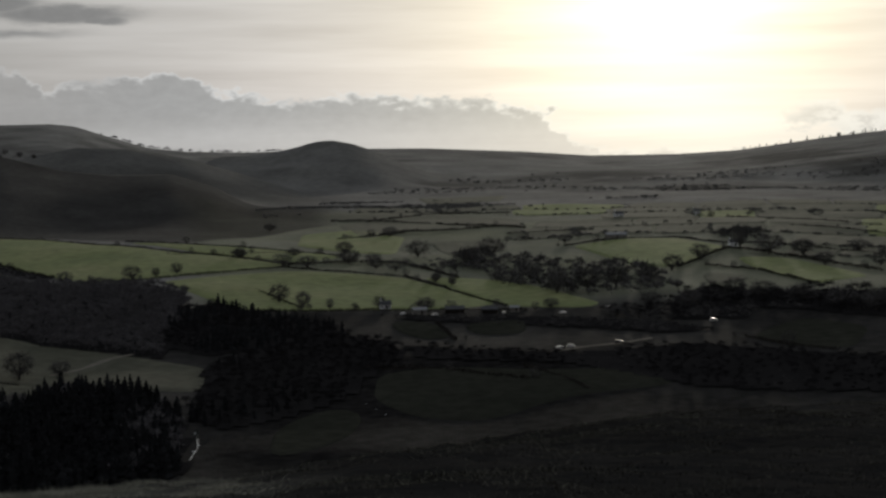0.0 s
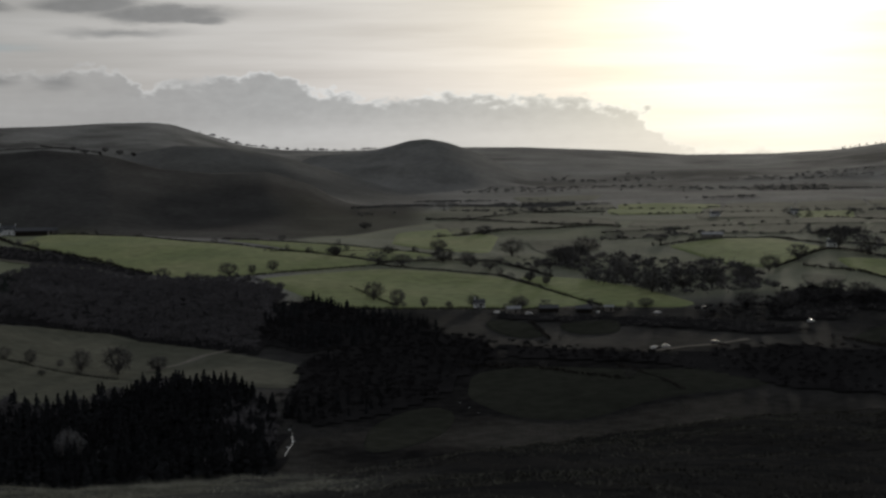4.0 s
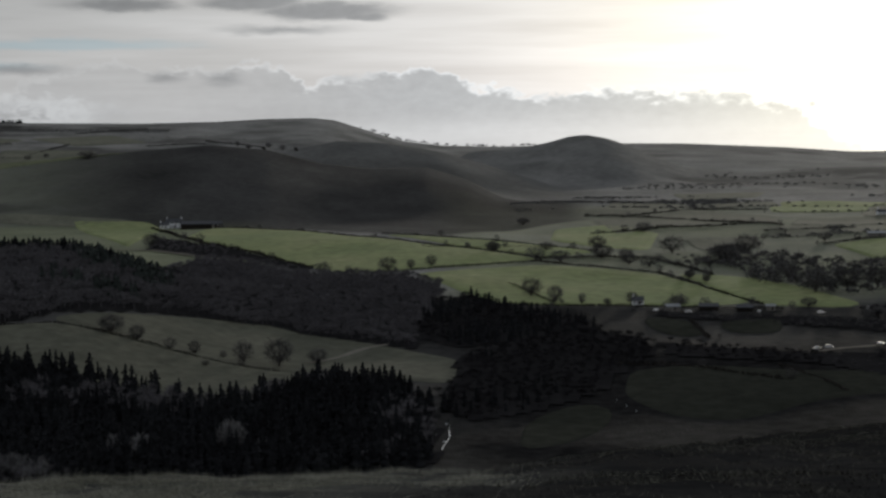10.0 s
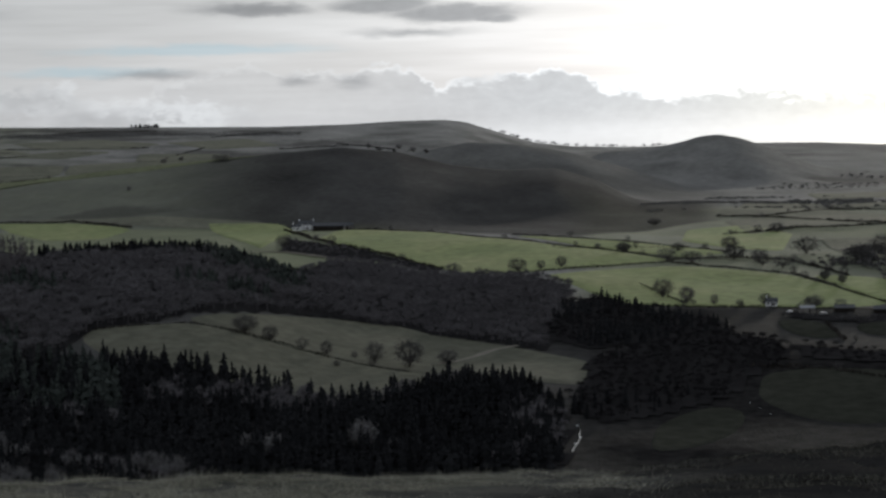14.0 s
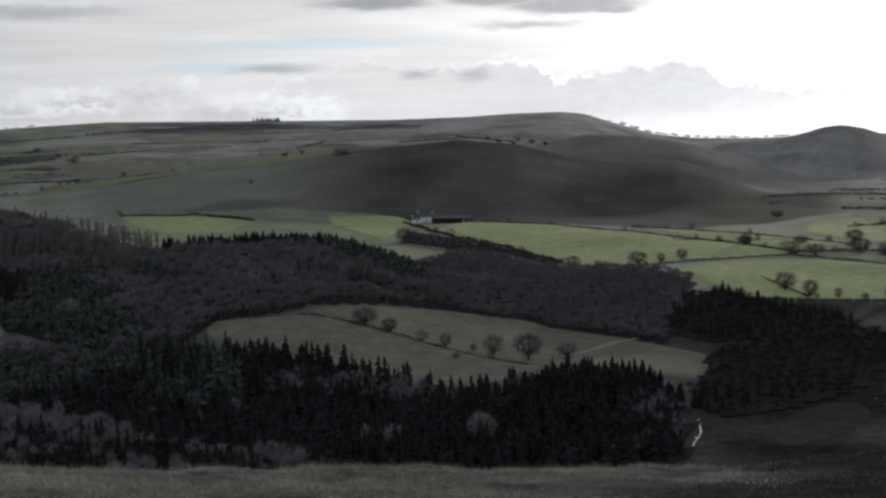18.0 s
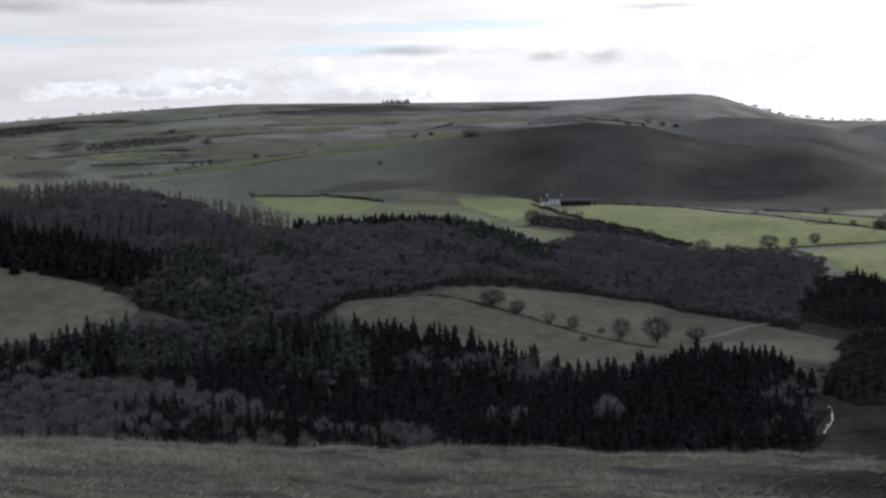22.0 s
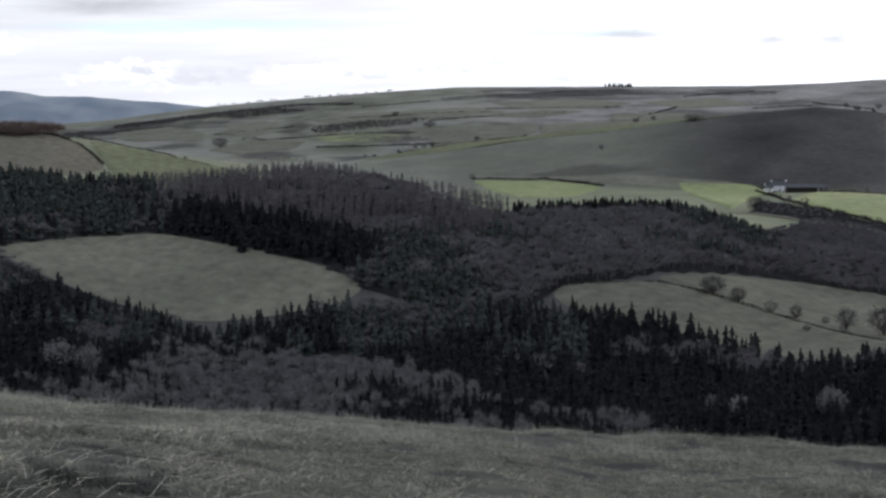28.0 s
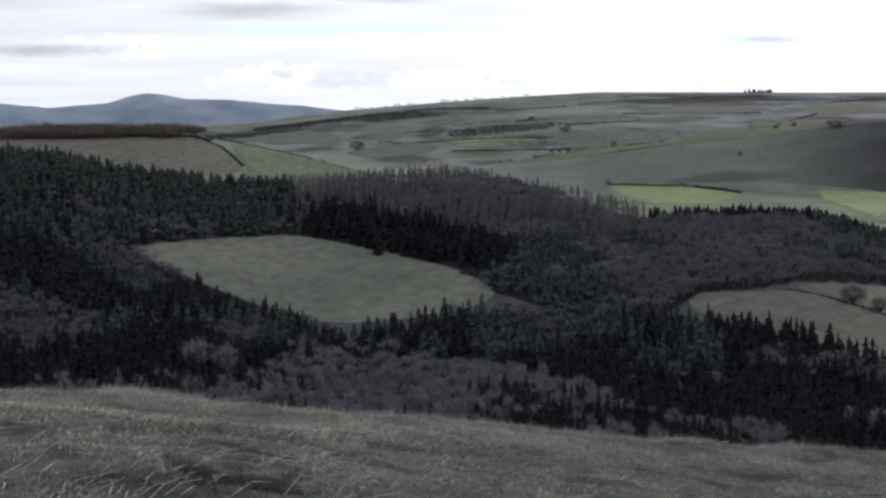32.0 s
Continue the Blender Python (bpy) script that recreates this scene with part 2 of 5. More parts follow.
col = lay(col, wstep(-.10, .12, deep), light, wmath("MULTIPLY", wmath("ADD", .35, wmath("MULTIPLY", wstep(-1.2, 1.0, elev), .55)), wmath("ADD", .28, wmath("MULTIPLY", wstep(-22, -9, bearing), .72))))
deep = ovals(PUFFS, LUMPY)
inner = wmath("MULTIPLY", wstep(.05, .8, deep), wstep(.38, .62, n_fine))
light = wmath("ADD", wmath("MULTIPLY", body, inner), wmath("MULTIPLY", rim, wmath("SUBTRACT", 1.0, inner)))
col = lay(col, wstep(-.25, .4, deep), light, .6)
deep = ovals(STREAKS, DRAWN)
col = lay(col, wstep(-.7, 1.0, deep), wmath("MULTIPLY", body, .70), .75)
col = lay(col, wstep(-.25, .55, ovals(DARK, DRAWN)), wmath("MULTIPLY", body, .62), .85)
burn = wmath("MULTIPLY", glow_near, 1.15)
col = wmix(1.0, col, wmix(1.0, (1.0, .962, .80), burn, "MULTIPLY"), "ADD")
bg = wt.nodes.new("ShaderNodeBackground")
bg.inputs["Strength"].default_value = 1.0
wlink(col, bg.inputs["Color"])
wout = wt.nodes.new("ShaderNodeOutputWorld")
wlink(bg.outputs[0], wout.inputs[0])

sun_data = bpy.data.lights.new("sun", "SUN")
sun_data.energy, sun_data.angle, sun_data.color = 0.55, radians(2.5), (1.0, .93, .80)
sun = new("sun", sun_data)
sun_dir = Vector((math.sin(radians(SUN_AZ)) * math.cos(radians(SUN_EL)), math.cos(radians(SUN_AZ)) * math.cos(radians(SUN_EL)), math.sin(radians(SUN_EL))))
sun.matrix_world = look(sun_dir * 3000, (0, 0, 0))


# ---- materials ----
def material(name, colours, scales=(1.0, 8.0), rough=.95, bump=.3, bump_scale=20.0, per_object=.0, per_island=.0, spec=0.0):
    """Matt natural surface: colours mixed by noise at two scales, with fine relief. Scales are features per metre."""
    m = bpy.data.materials.new(name)
    m.use_nodes = True
    nt = m.node_tree
    bsdf = nt.nodes["Principled BSDF"]
    bsdf.inputs["Roughness"].default_value = rough
    bsdf.inputs["Specular IOR Level"].default_value = spec
    geo = nt.nodes.new("ShaderNodeNewGeometry")

    def noise_at(scale, detail=4):
        n = nt.nodes.new("ShaderNodeTexNoise")
        nt.links.new(geo.outputs["Position"], n.inputs["Vector"])
        n.inputs["Scale"].default_value, n.inputs["Detail"].default_value = scale, detail
        n.inputs["Roughness"].default_value = .6
        return n.outputs["Fac"]

    ramp = nt.nodes.new("ShaderNodeValToRGB")
    els = ramp.color_ramp.elements
    while len(els) < len(colours):
        els.new(.5)
    for k, c in enumerate(colours):
        els[k].position = .32 + .36 * k / max(1, len(colours) - 1)
        els[k].color = (*c, 1)
    nt.links.new(noise_at(scales[0]), ramp.inputs[0])
    fine = nt.nodes.new("ShaderNodeMapRange")
    nt.links.new(noise_at(scales[1]), fine.inputs[0])
    fine.inputs[1].default_value, fine.inputs[2].default_value = .25, .75
    fine.inputs[3].default_value, fine.inputs[4].default_value = .72, 1.3
    mul = nt.nodes.new("ShaderNodeMix")
    mul.data_type, mul.blend_type = "RGBA", "MULTIPLY"
    mul.inputs[0].default_value = 1
    nt.links.new(ramp.outputs[0], mul.inputs[6])
    nt.links.new(fine.outputs[0], mul.inputs[7])
    out = mul.outputs[2]
    for amount, source in ((per_object, "o"), (per_island, "i")):
        if amount:
            src = nt.nodes.new("ShaderNodeObjectInfo").outputs["Random"] if source == "o" else geo.outputs["Random Per Island"]
            vary = nt.nodes.new("ShaderNodeMapRange")
            nt.links.new(src, vary.inputs[0])
            vary.inputs[3].default_value, vary.inputs[4].default_value = 1 - amount, 1 + amount
            m2 = nt.nodes.new("ShaderNodeMix")
            m2.data_type, m2.blend_type = "RGBA", "MULTIPLY"
            m2.inputs[0].default_value = 1
            nt.links.new(out, m2.inputs[6])
            nt.links.new(vary.outputs[0], m2.inputs[7])
            out = m2.outputs[2]
    nt.links.new(out, bsdf.inputs["Base Color"])
    if bump:
        b = nt.nodes.new("ShaderNodeBump")
        b.inputs["Strength"].default_value, b.inputs["Distance"].default_value = bump, 1 / bump_scale
        nt.links.new(noise_at(bump_scale, 3), b.inputs["Height"])
        nt.links.new(b.outputs[0], bsdf.inputs["Normal"])
    return m


M_PASTURE = material("pasture", [(.162, .195, .084), (.198, .226, .100), (.232, .244, .120)], (.012, .12), bump=.1, bump_scale=.5, spec=.1)
M_PASTURE_DULL = material("dull_pasture", [(.106, .108, .081), (.129, .129, .097), (.150, .147, .112)], (.015, .15), bump=.1, bump_scale=.5, spec=.05)
M_STUBBLE = material("stubble", [(.124, .115, .090), (.150, .138, .108)], (.015, .15), bump=.1, bump_scale=.5)
M_CREST = material("crest_turf", [(.128, .138, .086), (.158, .166, .104)], (.015, .15), bump=.1, bump_scale=.5)
# valley-bottom pasture with the cloud shade mixed into its base colour
M_SHADED_FIELD = material("shaded_field", [(.029, .031, .025), (.042, .043, .035)], (.015, .15), bump=.1, bump_scale=.5)
M_MEADOW = material("winter_meadow", [(.079, .081, .061), (.098, .098, .074), (.117, .116, .089)], (.015, .15), bump=.1, bump_scale=.5, spec=.05)
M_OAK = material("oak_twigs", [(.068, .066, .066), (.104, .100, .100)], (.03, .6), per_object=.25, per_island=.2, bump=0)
# paler copy of the oak twigs, with the haze of distance in its colour
M_HAZED_TWIGS = material("hazed_twigs", [(.112, .109, .108), (.156, .152, .149)], (.03, .6), per_island=.2, bump=0)
M_ALDER = material("alder_twigs", [(.019, .018, .019), (.032, .030, .032)], (.03, .6), per_island=.25, bump=0)
M_BROWN = material("brown_twigs", [(.140, .108, .096), (.190, .150, .134)], (.03, .6), per_island=.2, bump=0)
M_CONIFER = material("conifer_needles", [(.0138, .0142, .0152), (.0265, .0273, .0292)], (.05, .8), per_object=.15, per_island=.15, bump=0)
M_FIR = material("fir_needles", [(.034, .040, .037), (.055, .063, .058)], (.05, .8), per_island=.25, bump=0)
M_BARE = material("bare_twigs", [(.117, .111, .117), (.165, .157, .166)], (.03, .6), per_object=.2, per_island=.12, bump=0)
M_PALE = material("pale_twigs", [(.132, .129, .132), (.190, .186, .188)], (.05, .6), per_object=.25, per_island=.2, bump=0)
M_LARCH = material("larch_twigs", [(.114, .105, .110), (.156, .145, .151)], (.03, .6), per_island=.12, bump=0)
M_BARK = material("bark", [(.060, .055, .052), (.10, .092, .086)], (.6, 6), bump_scale=10)
M_HEDGE = material("hedge_twigs", [(.034, .031, .028), (.055, .050, .045)], (.05, .6), per_island=.25, bump=0)


# ---- ground ----
def mesh_object(name, verts, faces, mat, parent=None, smooth_faces=False):
    me = bpy.data.meshes.new(name)
    me.from_pydata(verts, [], faces) if not isinstance(verts, np.ndarray) else fill(me, verts, faces)
    me.materials.append(mat)
    if smooth_faces:
        me.shade_smooth()
    ob = new(name, me)
    ob.parent = parent
    return ob


def fill(me, verts, faces):
    """Quick mesh from arrays: faces all with the same number of corners."""
    n, k = faces.shape
    me.vertices.add(len(verts))
    me.vertices.foreach_set("co", verts.astype(np.float32).ravel())
    me.loops.add(n * k)
    me.loops.foreach_set("vertex_index", faces.astype(np.int32).ravel())
    me.polygons.add(n)
    me.polygons.foreach_set("loop_start", np.arange(0, n * k, k, dtype=np.int32))
    me.update(calc_edges=True)


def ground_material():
    """Bleached hill grass, brown bracken and dark heather: which grows where is carried by the ground's own attributes.
    Heather also carries painted shade.
    """
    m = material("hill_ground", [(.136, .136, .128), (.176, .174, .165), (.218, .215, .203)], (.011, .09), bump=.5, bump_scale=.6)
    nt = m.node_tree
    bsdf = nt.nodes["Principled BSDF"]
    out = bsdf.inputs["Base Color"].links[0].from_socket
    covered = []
    # the near-black heather tones also serve as painted cloud shade
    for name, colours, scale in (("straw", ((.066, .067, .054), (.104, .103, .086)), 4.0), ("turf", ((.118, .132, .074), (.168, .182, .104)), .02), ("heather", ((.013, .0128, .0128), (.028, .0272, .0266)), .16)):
        at_node = nt.nodes.new("ShaderNodeAttribute")
        at_node.attribute_name = name
        geo = nt.nodes.new("ShaderNodeNewGeometry")
        n = nt.nodes.new("ShaderNodeTexNoise")
        n.inputs["Scale"].default_value, n.inputs["Detail"].default_value = scale, 6
        nt.links.new(geo.outputs["Position"], n.inputs["Vector"])
        ramp = nt.nodes.new("ShaderNodeValToRGB")
        ramp.color_ramp.elements[0].position, ramp.color_ramp.elements[1].position = .36, .66
        ramp.color_ramp.elements[0].color, ramp.color_ramp.elements[1].color = (*colours[0], 1), (*colours[1], 1)
        nt.links.new(n.outputs["Fac"], ramp.inputs[0])
        mix = nt.nodes.new("ShaderNodeMix")
        mix.data_type = "RGBA"
        nt.links.new(at_node.outputs["Fac"], mix.inputs[0])
        nt.links.new(out, mix.inputs[6])
        nt.links.new(ramp.outputs[0], mix.inputs[7])
        out = mix.outputs[2]
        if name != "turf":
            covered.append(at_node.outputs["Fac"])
    nt.links.new(out, bsdf.inputs["Base Color"])
    # open hill turf has a faint sheen against the light; matted grass and heather have none
    both = nt.nodes.new("ShaderNodeMath")
    both.operation, both.use_clamp = "ADD", True
    nt.links.new(covered[0], both.inputs[0])
    nt.links.new(covered[1], both.inputs[1])
    gloss = nt.nodes.new("ShaderNodeMapRange")
    nt.links.new(both.outputs[0], gloss.inputs[0])
    gloss.inputs[3].default_value, gloss.inputs[4].default_value = .34, 0
    nt.links.new(gloss.outputs[0], bsdf.inputs["Specular IOR Level"])
    return m


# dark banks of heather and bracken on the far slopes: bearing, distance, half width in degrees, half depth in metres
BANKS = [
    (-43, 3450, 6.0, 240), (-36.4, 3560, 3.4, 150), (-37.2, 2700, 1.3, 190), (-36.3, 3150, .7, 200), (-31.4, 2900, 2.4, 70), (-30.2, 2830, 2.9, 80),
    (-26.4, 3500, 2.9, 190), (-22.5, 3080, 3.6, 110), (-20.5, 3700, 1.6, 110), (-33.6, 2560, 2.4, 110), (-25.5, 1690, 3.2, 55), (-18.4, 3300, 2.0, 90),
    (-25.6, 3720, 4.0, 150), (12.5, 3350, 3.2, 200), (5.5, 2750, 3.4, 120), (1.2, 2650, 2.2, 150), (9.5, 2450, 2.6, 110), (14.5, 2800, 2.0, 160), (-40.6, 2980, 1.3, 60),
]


def hollows(x, y):
    """Small pockets between the tussocks of the near hill, their shade put into colour."""
    n = value_noise(x / .62, y / .42, 2) * .7 + value_noise(x / .23, y / .2, 3) * .45 + .35 * value_noise(x / 2.4, y / 1.8, 1)
    return smooth(.28, .62, n) * (1 - smooth(40, 60, np.hypot(x, y)))


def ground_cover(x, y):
    """Shares of bleached grass, of turf, and of a dark cover: heather, bracken and painted shade."""
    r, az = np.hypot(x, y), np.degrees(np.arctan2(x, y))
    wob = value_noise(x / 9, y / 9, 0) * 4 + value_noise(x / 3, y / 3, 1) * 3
    # cloud shade over the right of the near slope, put into the cover's colour
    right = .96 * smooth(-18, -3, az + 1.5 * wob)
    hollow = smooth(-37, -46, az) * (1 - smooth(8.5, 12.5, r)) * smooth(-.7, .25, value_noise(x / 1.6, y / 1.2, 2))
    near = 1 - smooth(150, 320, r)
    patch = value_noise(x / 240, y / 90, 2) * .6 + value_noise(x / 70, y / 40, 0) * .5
    # pockets take the dark cover too, as the shade between tussocks
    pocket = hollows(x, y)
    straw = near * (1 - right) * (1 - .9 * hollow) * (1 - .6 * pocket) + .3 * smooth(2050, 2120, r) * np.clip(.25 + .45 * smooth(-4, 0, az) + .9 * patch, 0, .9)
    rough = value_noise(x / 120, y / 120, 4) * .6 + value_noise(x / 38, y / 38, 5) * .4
    # bracken with painted shade on the dark faces of the long hill, the shoulder and the cone
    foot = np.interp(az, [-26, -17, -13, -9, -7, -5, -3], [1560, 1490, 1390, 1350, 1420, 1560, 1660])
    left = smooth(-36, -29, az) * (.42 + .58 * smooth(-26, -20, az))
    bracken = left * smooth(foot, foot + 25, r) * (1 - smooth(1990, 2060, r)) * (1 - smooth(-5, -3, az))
    # smaller shares on the farther hills lighten them, as haze would
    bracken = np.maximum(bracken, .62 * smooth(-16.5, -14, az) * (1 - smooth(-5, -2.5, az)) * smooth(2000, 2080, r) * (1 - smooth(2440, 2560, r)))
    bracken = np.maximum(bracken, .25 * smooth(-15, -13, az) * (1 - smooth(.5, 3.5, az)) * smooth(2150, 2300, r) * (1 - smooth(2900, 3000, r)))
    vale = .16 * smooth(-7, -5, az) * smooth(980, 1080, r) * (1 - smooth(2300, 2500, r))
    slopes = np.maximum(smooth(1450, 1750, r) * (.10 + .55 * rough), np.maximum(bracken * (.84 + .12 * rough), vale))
    # the dark cover on the valley floor stands in for cloud shade
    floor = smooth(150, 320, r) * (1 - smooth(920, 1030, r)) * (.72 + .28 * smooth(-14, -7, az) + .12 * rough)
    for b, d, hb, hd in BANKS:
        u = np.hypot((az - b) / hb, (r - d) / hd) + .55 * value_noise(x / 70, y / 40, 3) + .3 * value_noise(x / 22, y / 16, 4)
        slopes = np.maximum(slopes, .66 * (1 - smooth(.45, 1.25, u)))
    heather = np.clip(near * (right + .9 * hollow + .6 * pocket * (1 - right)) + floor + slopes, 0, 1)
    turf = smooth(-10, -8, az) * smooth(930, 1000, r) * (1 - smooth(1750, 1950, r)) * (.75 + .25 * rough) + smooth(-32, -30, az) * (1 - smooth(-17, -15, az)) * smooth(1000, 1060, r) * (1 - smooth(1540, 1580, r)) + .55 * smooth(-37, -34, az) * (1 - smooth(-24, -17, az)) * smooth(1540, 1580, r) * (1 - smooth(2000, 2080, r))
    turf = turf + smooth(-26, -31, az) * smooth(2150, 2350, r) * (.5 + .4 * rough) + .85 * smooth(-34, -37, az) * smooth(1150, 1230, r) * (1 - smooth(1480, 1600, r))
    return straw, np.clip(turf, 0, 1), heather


def build_ground():
    azs = np.concatenate([np.arange(-180, -58, 3.0), np.arange(-58, 22, .2), np.arange(22, 180, 3.0)])
    rs = np.concatenate([[.0], np.geomspace(.6, 6, 24), np.arange(6.1, 26, .14), np.geomspace(26.5, 60, 24), np.geomspace(62, 500, 50), np.arange(510, 5000, 17.0), [5050, 6000]])
    A, Rr = np.meshgrid(np.radians(azs), rs, indexing="ij")
    X, Y = Rr * np.sin(A), Rr * np.cos(A)
    Z = height(X, Y)
    verts = np.stack([X, Y, Z], -1).reshape(-1, 3)
    n, k = len(azs), len(rs)
    i, j = np.meshgrid(np.arange(n), np.arange(k - 1), indexing="ij")
    a, b = i * k + j, ((i + 1) % n) * k + j
    faces = np.stack([a, a + 1, b + 1, b], -1).reshape(-1, 4)
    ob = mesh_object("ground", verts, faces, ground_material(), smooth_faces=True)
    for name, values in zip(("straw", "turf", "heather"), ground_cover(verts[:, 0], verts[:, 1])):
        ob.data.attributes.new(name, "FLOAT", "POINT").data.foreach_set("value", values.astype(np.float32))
    return tagged(ob, "rolling moorland and valley ground of rough winter grass", "ground", kind="structure")


build_ground()


def inside(px, py, poly):
    c = np.zeros(px.shape, bool)
    for (x0, y0), (x1, y1) in zip(poly, poly[1:] + poly[:1]):
        hit = (y0 > py) != (y1 > py)
        with np.errstate(divide="ignore", invalid="ignore"):
            c ^= hit & (px < (x1 - x0) * (py - y0) / (y1 - y0 if y1 != y0 else 1e-9) + x0)
    return c


# leaf litter with the trees' shade put into its colour
M_SHADED_LITTER = material("woodland_floor", [(.017, .0165, .017), (.028, .027, .0275)], (.05, .5), bump_scale=1.0)
M_LANE = material("gravel_lane", [(.16, .15, .13), (.22, .20, .175)], (.2, 2), bump_scale=4)


def plan(points):
    return [(r * math.sin(radians(a)), r * math.cos(radians(a))) for a, r in points]


def finer(poly, step, closed=True):
    """Points along an outline, no further apart than step."""
    out = []
    ends = poly[1:] + poly[:1] if closed else poly[1:]
    for (x0, y0), (x1, y1) in zip(poly, ends):
        n = max(1, int(math.hypot(x1 - x0, y1 - y0) / step))
        out += [(x0 + (x1 - x0) * k / n, y0 + (y1 - y0) * k / n) for k in range(n)]
    return out if closed else out + [poly[-1]]


def field(mat, label, points):
    """A field: a sheet of turf that follows the ground, with softly rounded corners."""
    poly = np.array(finer(plan(points), 9.0))
    n = len(poly)
    for _ in range(2):
        poly = (np.roll(poly, 1, 0) + 2 * poly + np.roll(poly, -1, 0)) / 4
    c = poly.mean(0)
    rings = 14
    s = np.linspace(1 / rings, 1.03, rings)[:, None, None]
    pts = np.concatenate([c[None], (c + (poly[None] - c) * s).reshape(-1, 2)])
    dist = np.hypot(*pts.T)
    z = height(pts[:, 0], pts[:, 1]) + .35 + dist / 2600
    edge = np.zeros(len(pts))
    edge[-n:] = .6 + dist[-n:] / 2600
    verts = np.column_stack([pts, z - edge])
    k = np.arange(n)
    tri = np.stack([np.zeros(n, int), 1 + k, 1 + (k + 1) % n], -1)
    quads = np.concatenate([np.stack([1 + j * n + k, 1 + (j + 1) * n + k, 1 + (j + 1) * n + (k + 1) % n, 1 + j * n + (k + 1) % n], -1) for j in range(rings - 1)])
    tris = np.concatenate([tri, quads[:, [0, 1, 2]], quads[:, [0, 2, 3]]])
    if np.cross(poly[0] - c, poly[n // 3] - c) < 0:
        tris = tris[:, ::-1]
    ob = mesh_object("field", verts, tris, mat, smooth_faces=True)
    return tagged(ob, label, "field", kind="structure")


def ribbon(name, points, width, mat, label, category, lift=.5, kind="structure"):
    """A lane or stream that follows the ground."""
    line = np.array(finer(plan(points), 4.0, closed=False))
    for _ in range(3):
        line[1:-1] = (line[:-2] + 2 * line[1:-1] + line[2:]) / 4
    t = np.gradient(line, axis=0)
    side = np.stack([-t[:, 1], t[:, 0]], -1) / np.linalg.norm(t, axis=1)[:, None]
    w = width * (1 + .25 * np.sin(np.arange(len(line)) * .9))[:, None] / 2
    a, b = line + side * w, line - side * w
    z = height(line[:, 0], line[:, 1]) + lift
    n = len(line)
    verts = np.concatenate([np.column_stack([a, z]), np.column_stack([b, z])])
    k = np.arange(n - 1)
    faces = np.stack([k, n + k, n + k + 1, k + 1], -1)
    return tagged(mesh_object(name, verts, faces, mat, smooth_faces=True), label, category, kind=kind)


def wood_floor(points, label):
    """Leaf litter below a wood, coloured nearly black for the shade between the trees."""
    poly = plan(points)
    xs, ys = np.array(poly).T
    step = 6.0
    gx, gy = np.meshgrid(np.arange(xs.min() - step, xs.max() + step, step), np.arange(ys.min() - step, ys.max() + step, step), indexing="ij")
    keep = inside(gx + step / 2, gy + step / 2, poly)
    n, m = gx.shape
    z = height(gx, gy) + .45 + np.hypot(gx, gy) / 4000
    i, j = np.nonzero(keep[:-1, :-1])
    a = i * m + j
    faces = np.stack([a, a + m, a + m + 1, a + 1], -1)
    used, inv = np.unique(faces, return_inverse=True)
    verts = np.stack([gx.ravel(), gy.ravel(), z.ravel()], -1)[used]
    return tagged(mesh_object("woodland_floor", verts, inv.reshape(-1, 4), M_SHADED_LITTER, smooth_faces=True), label, "ground", kind="structure")


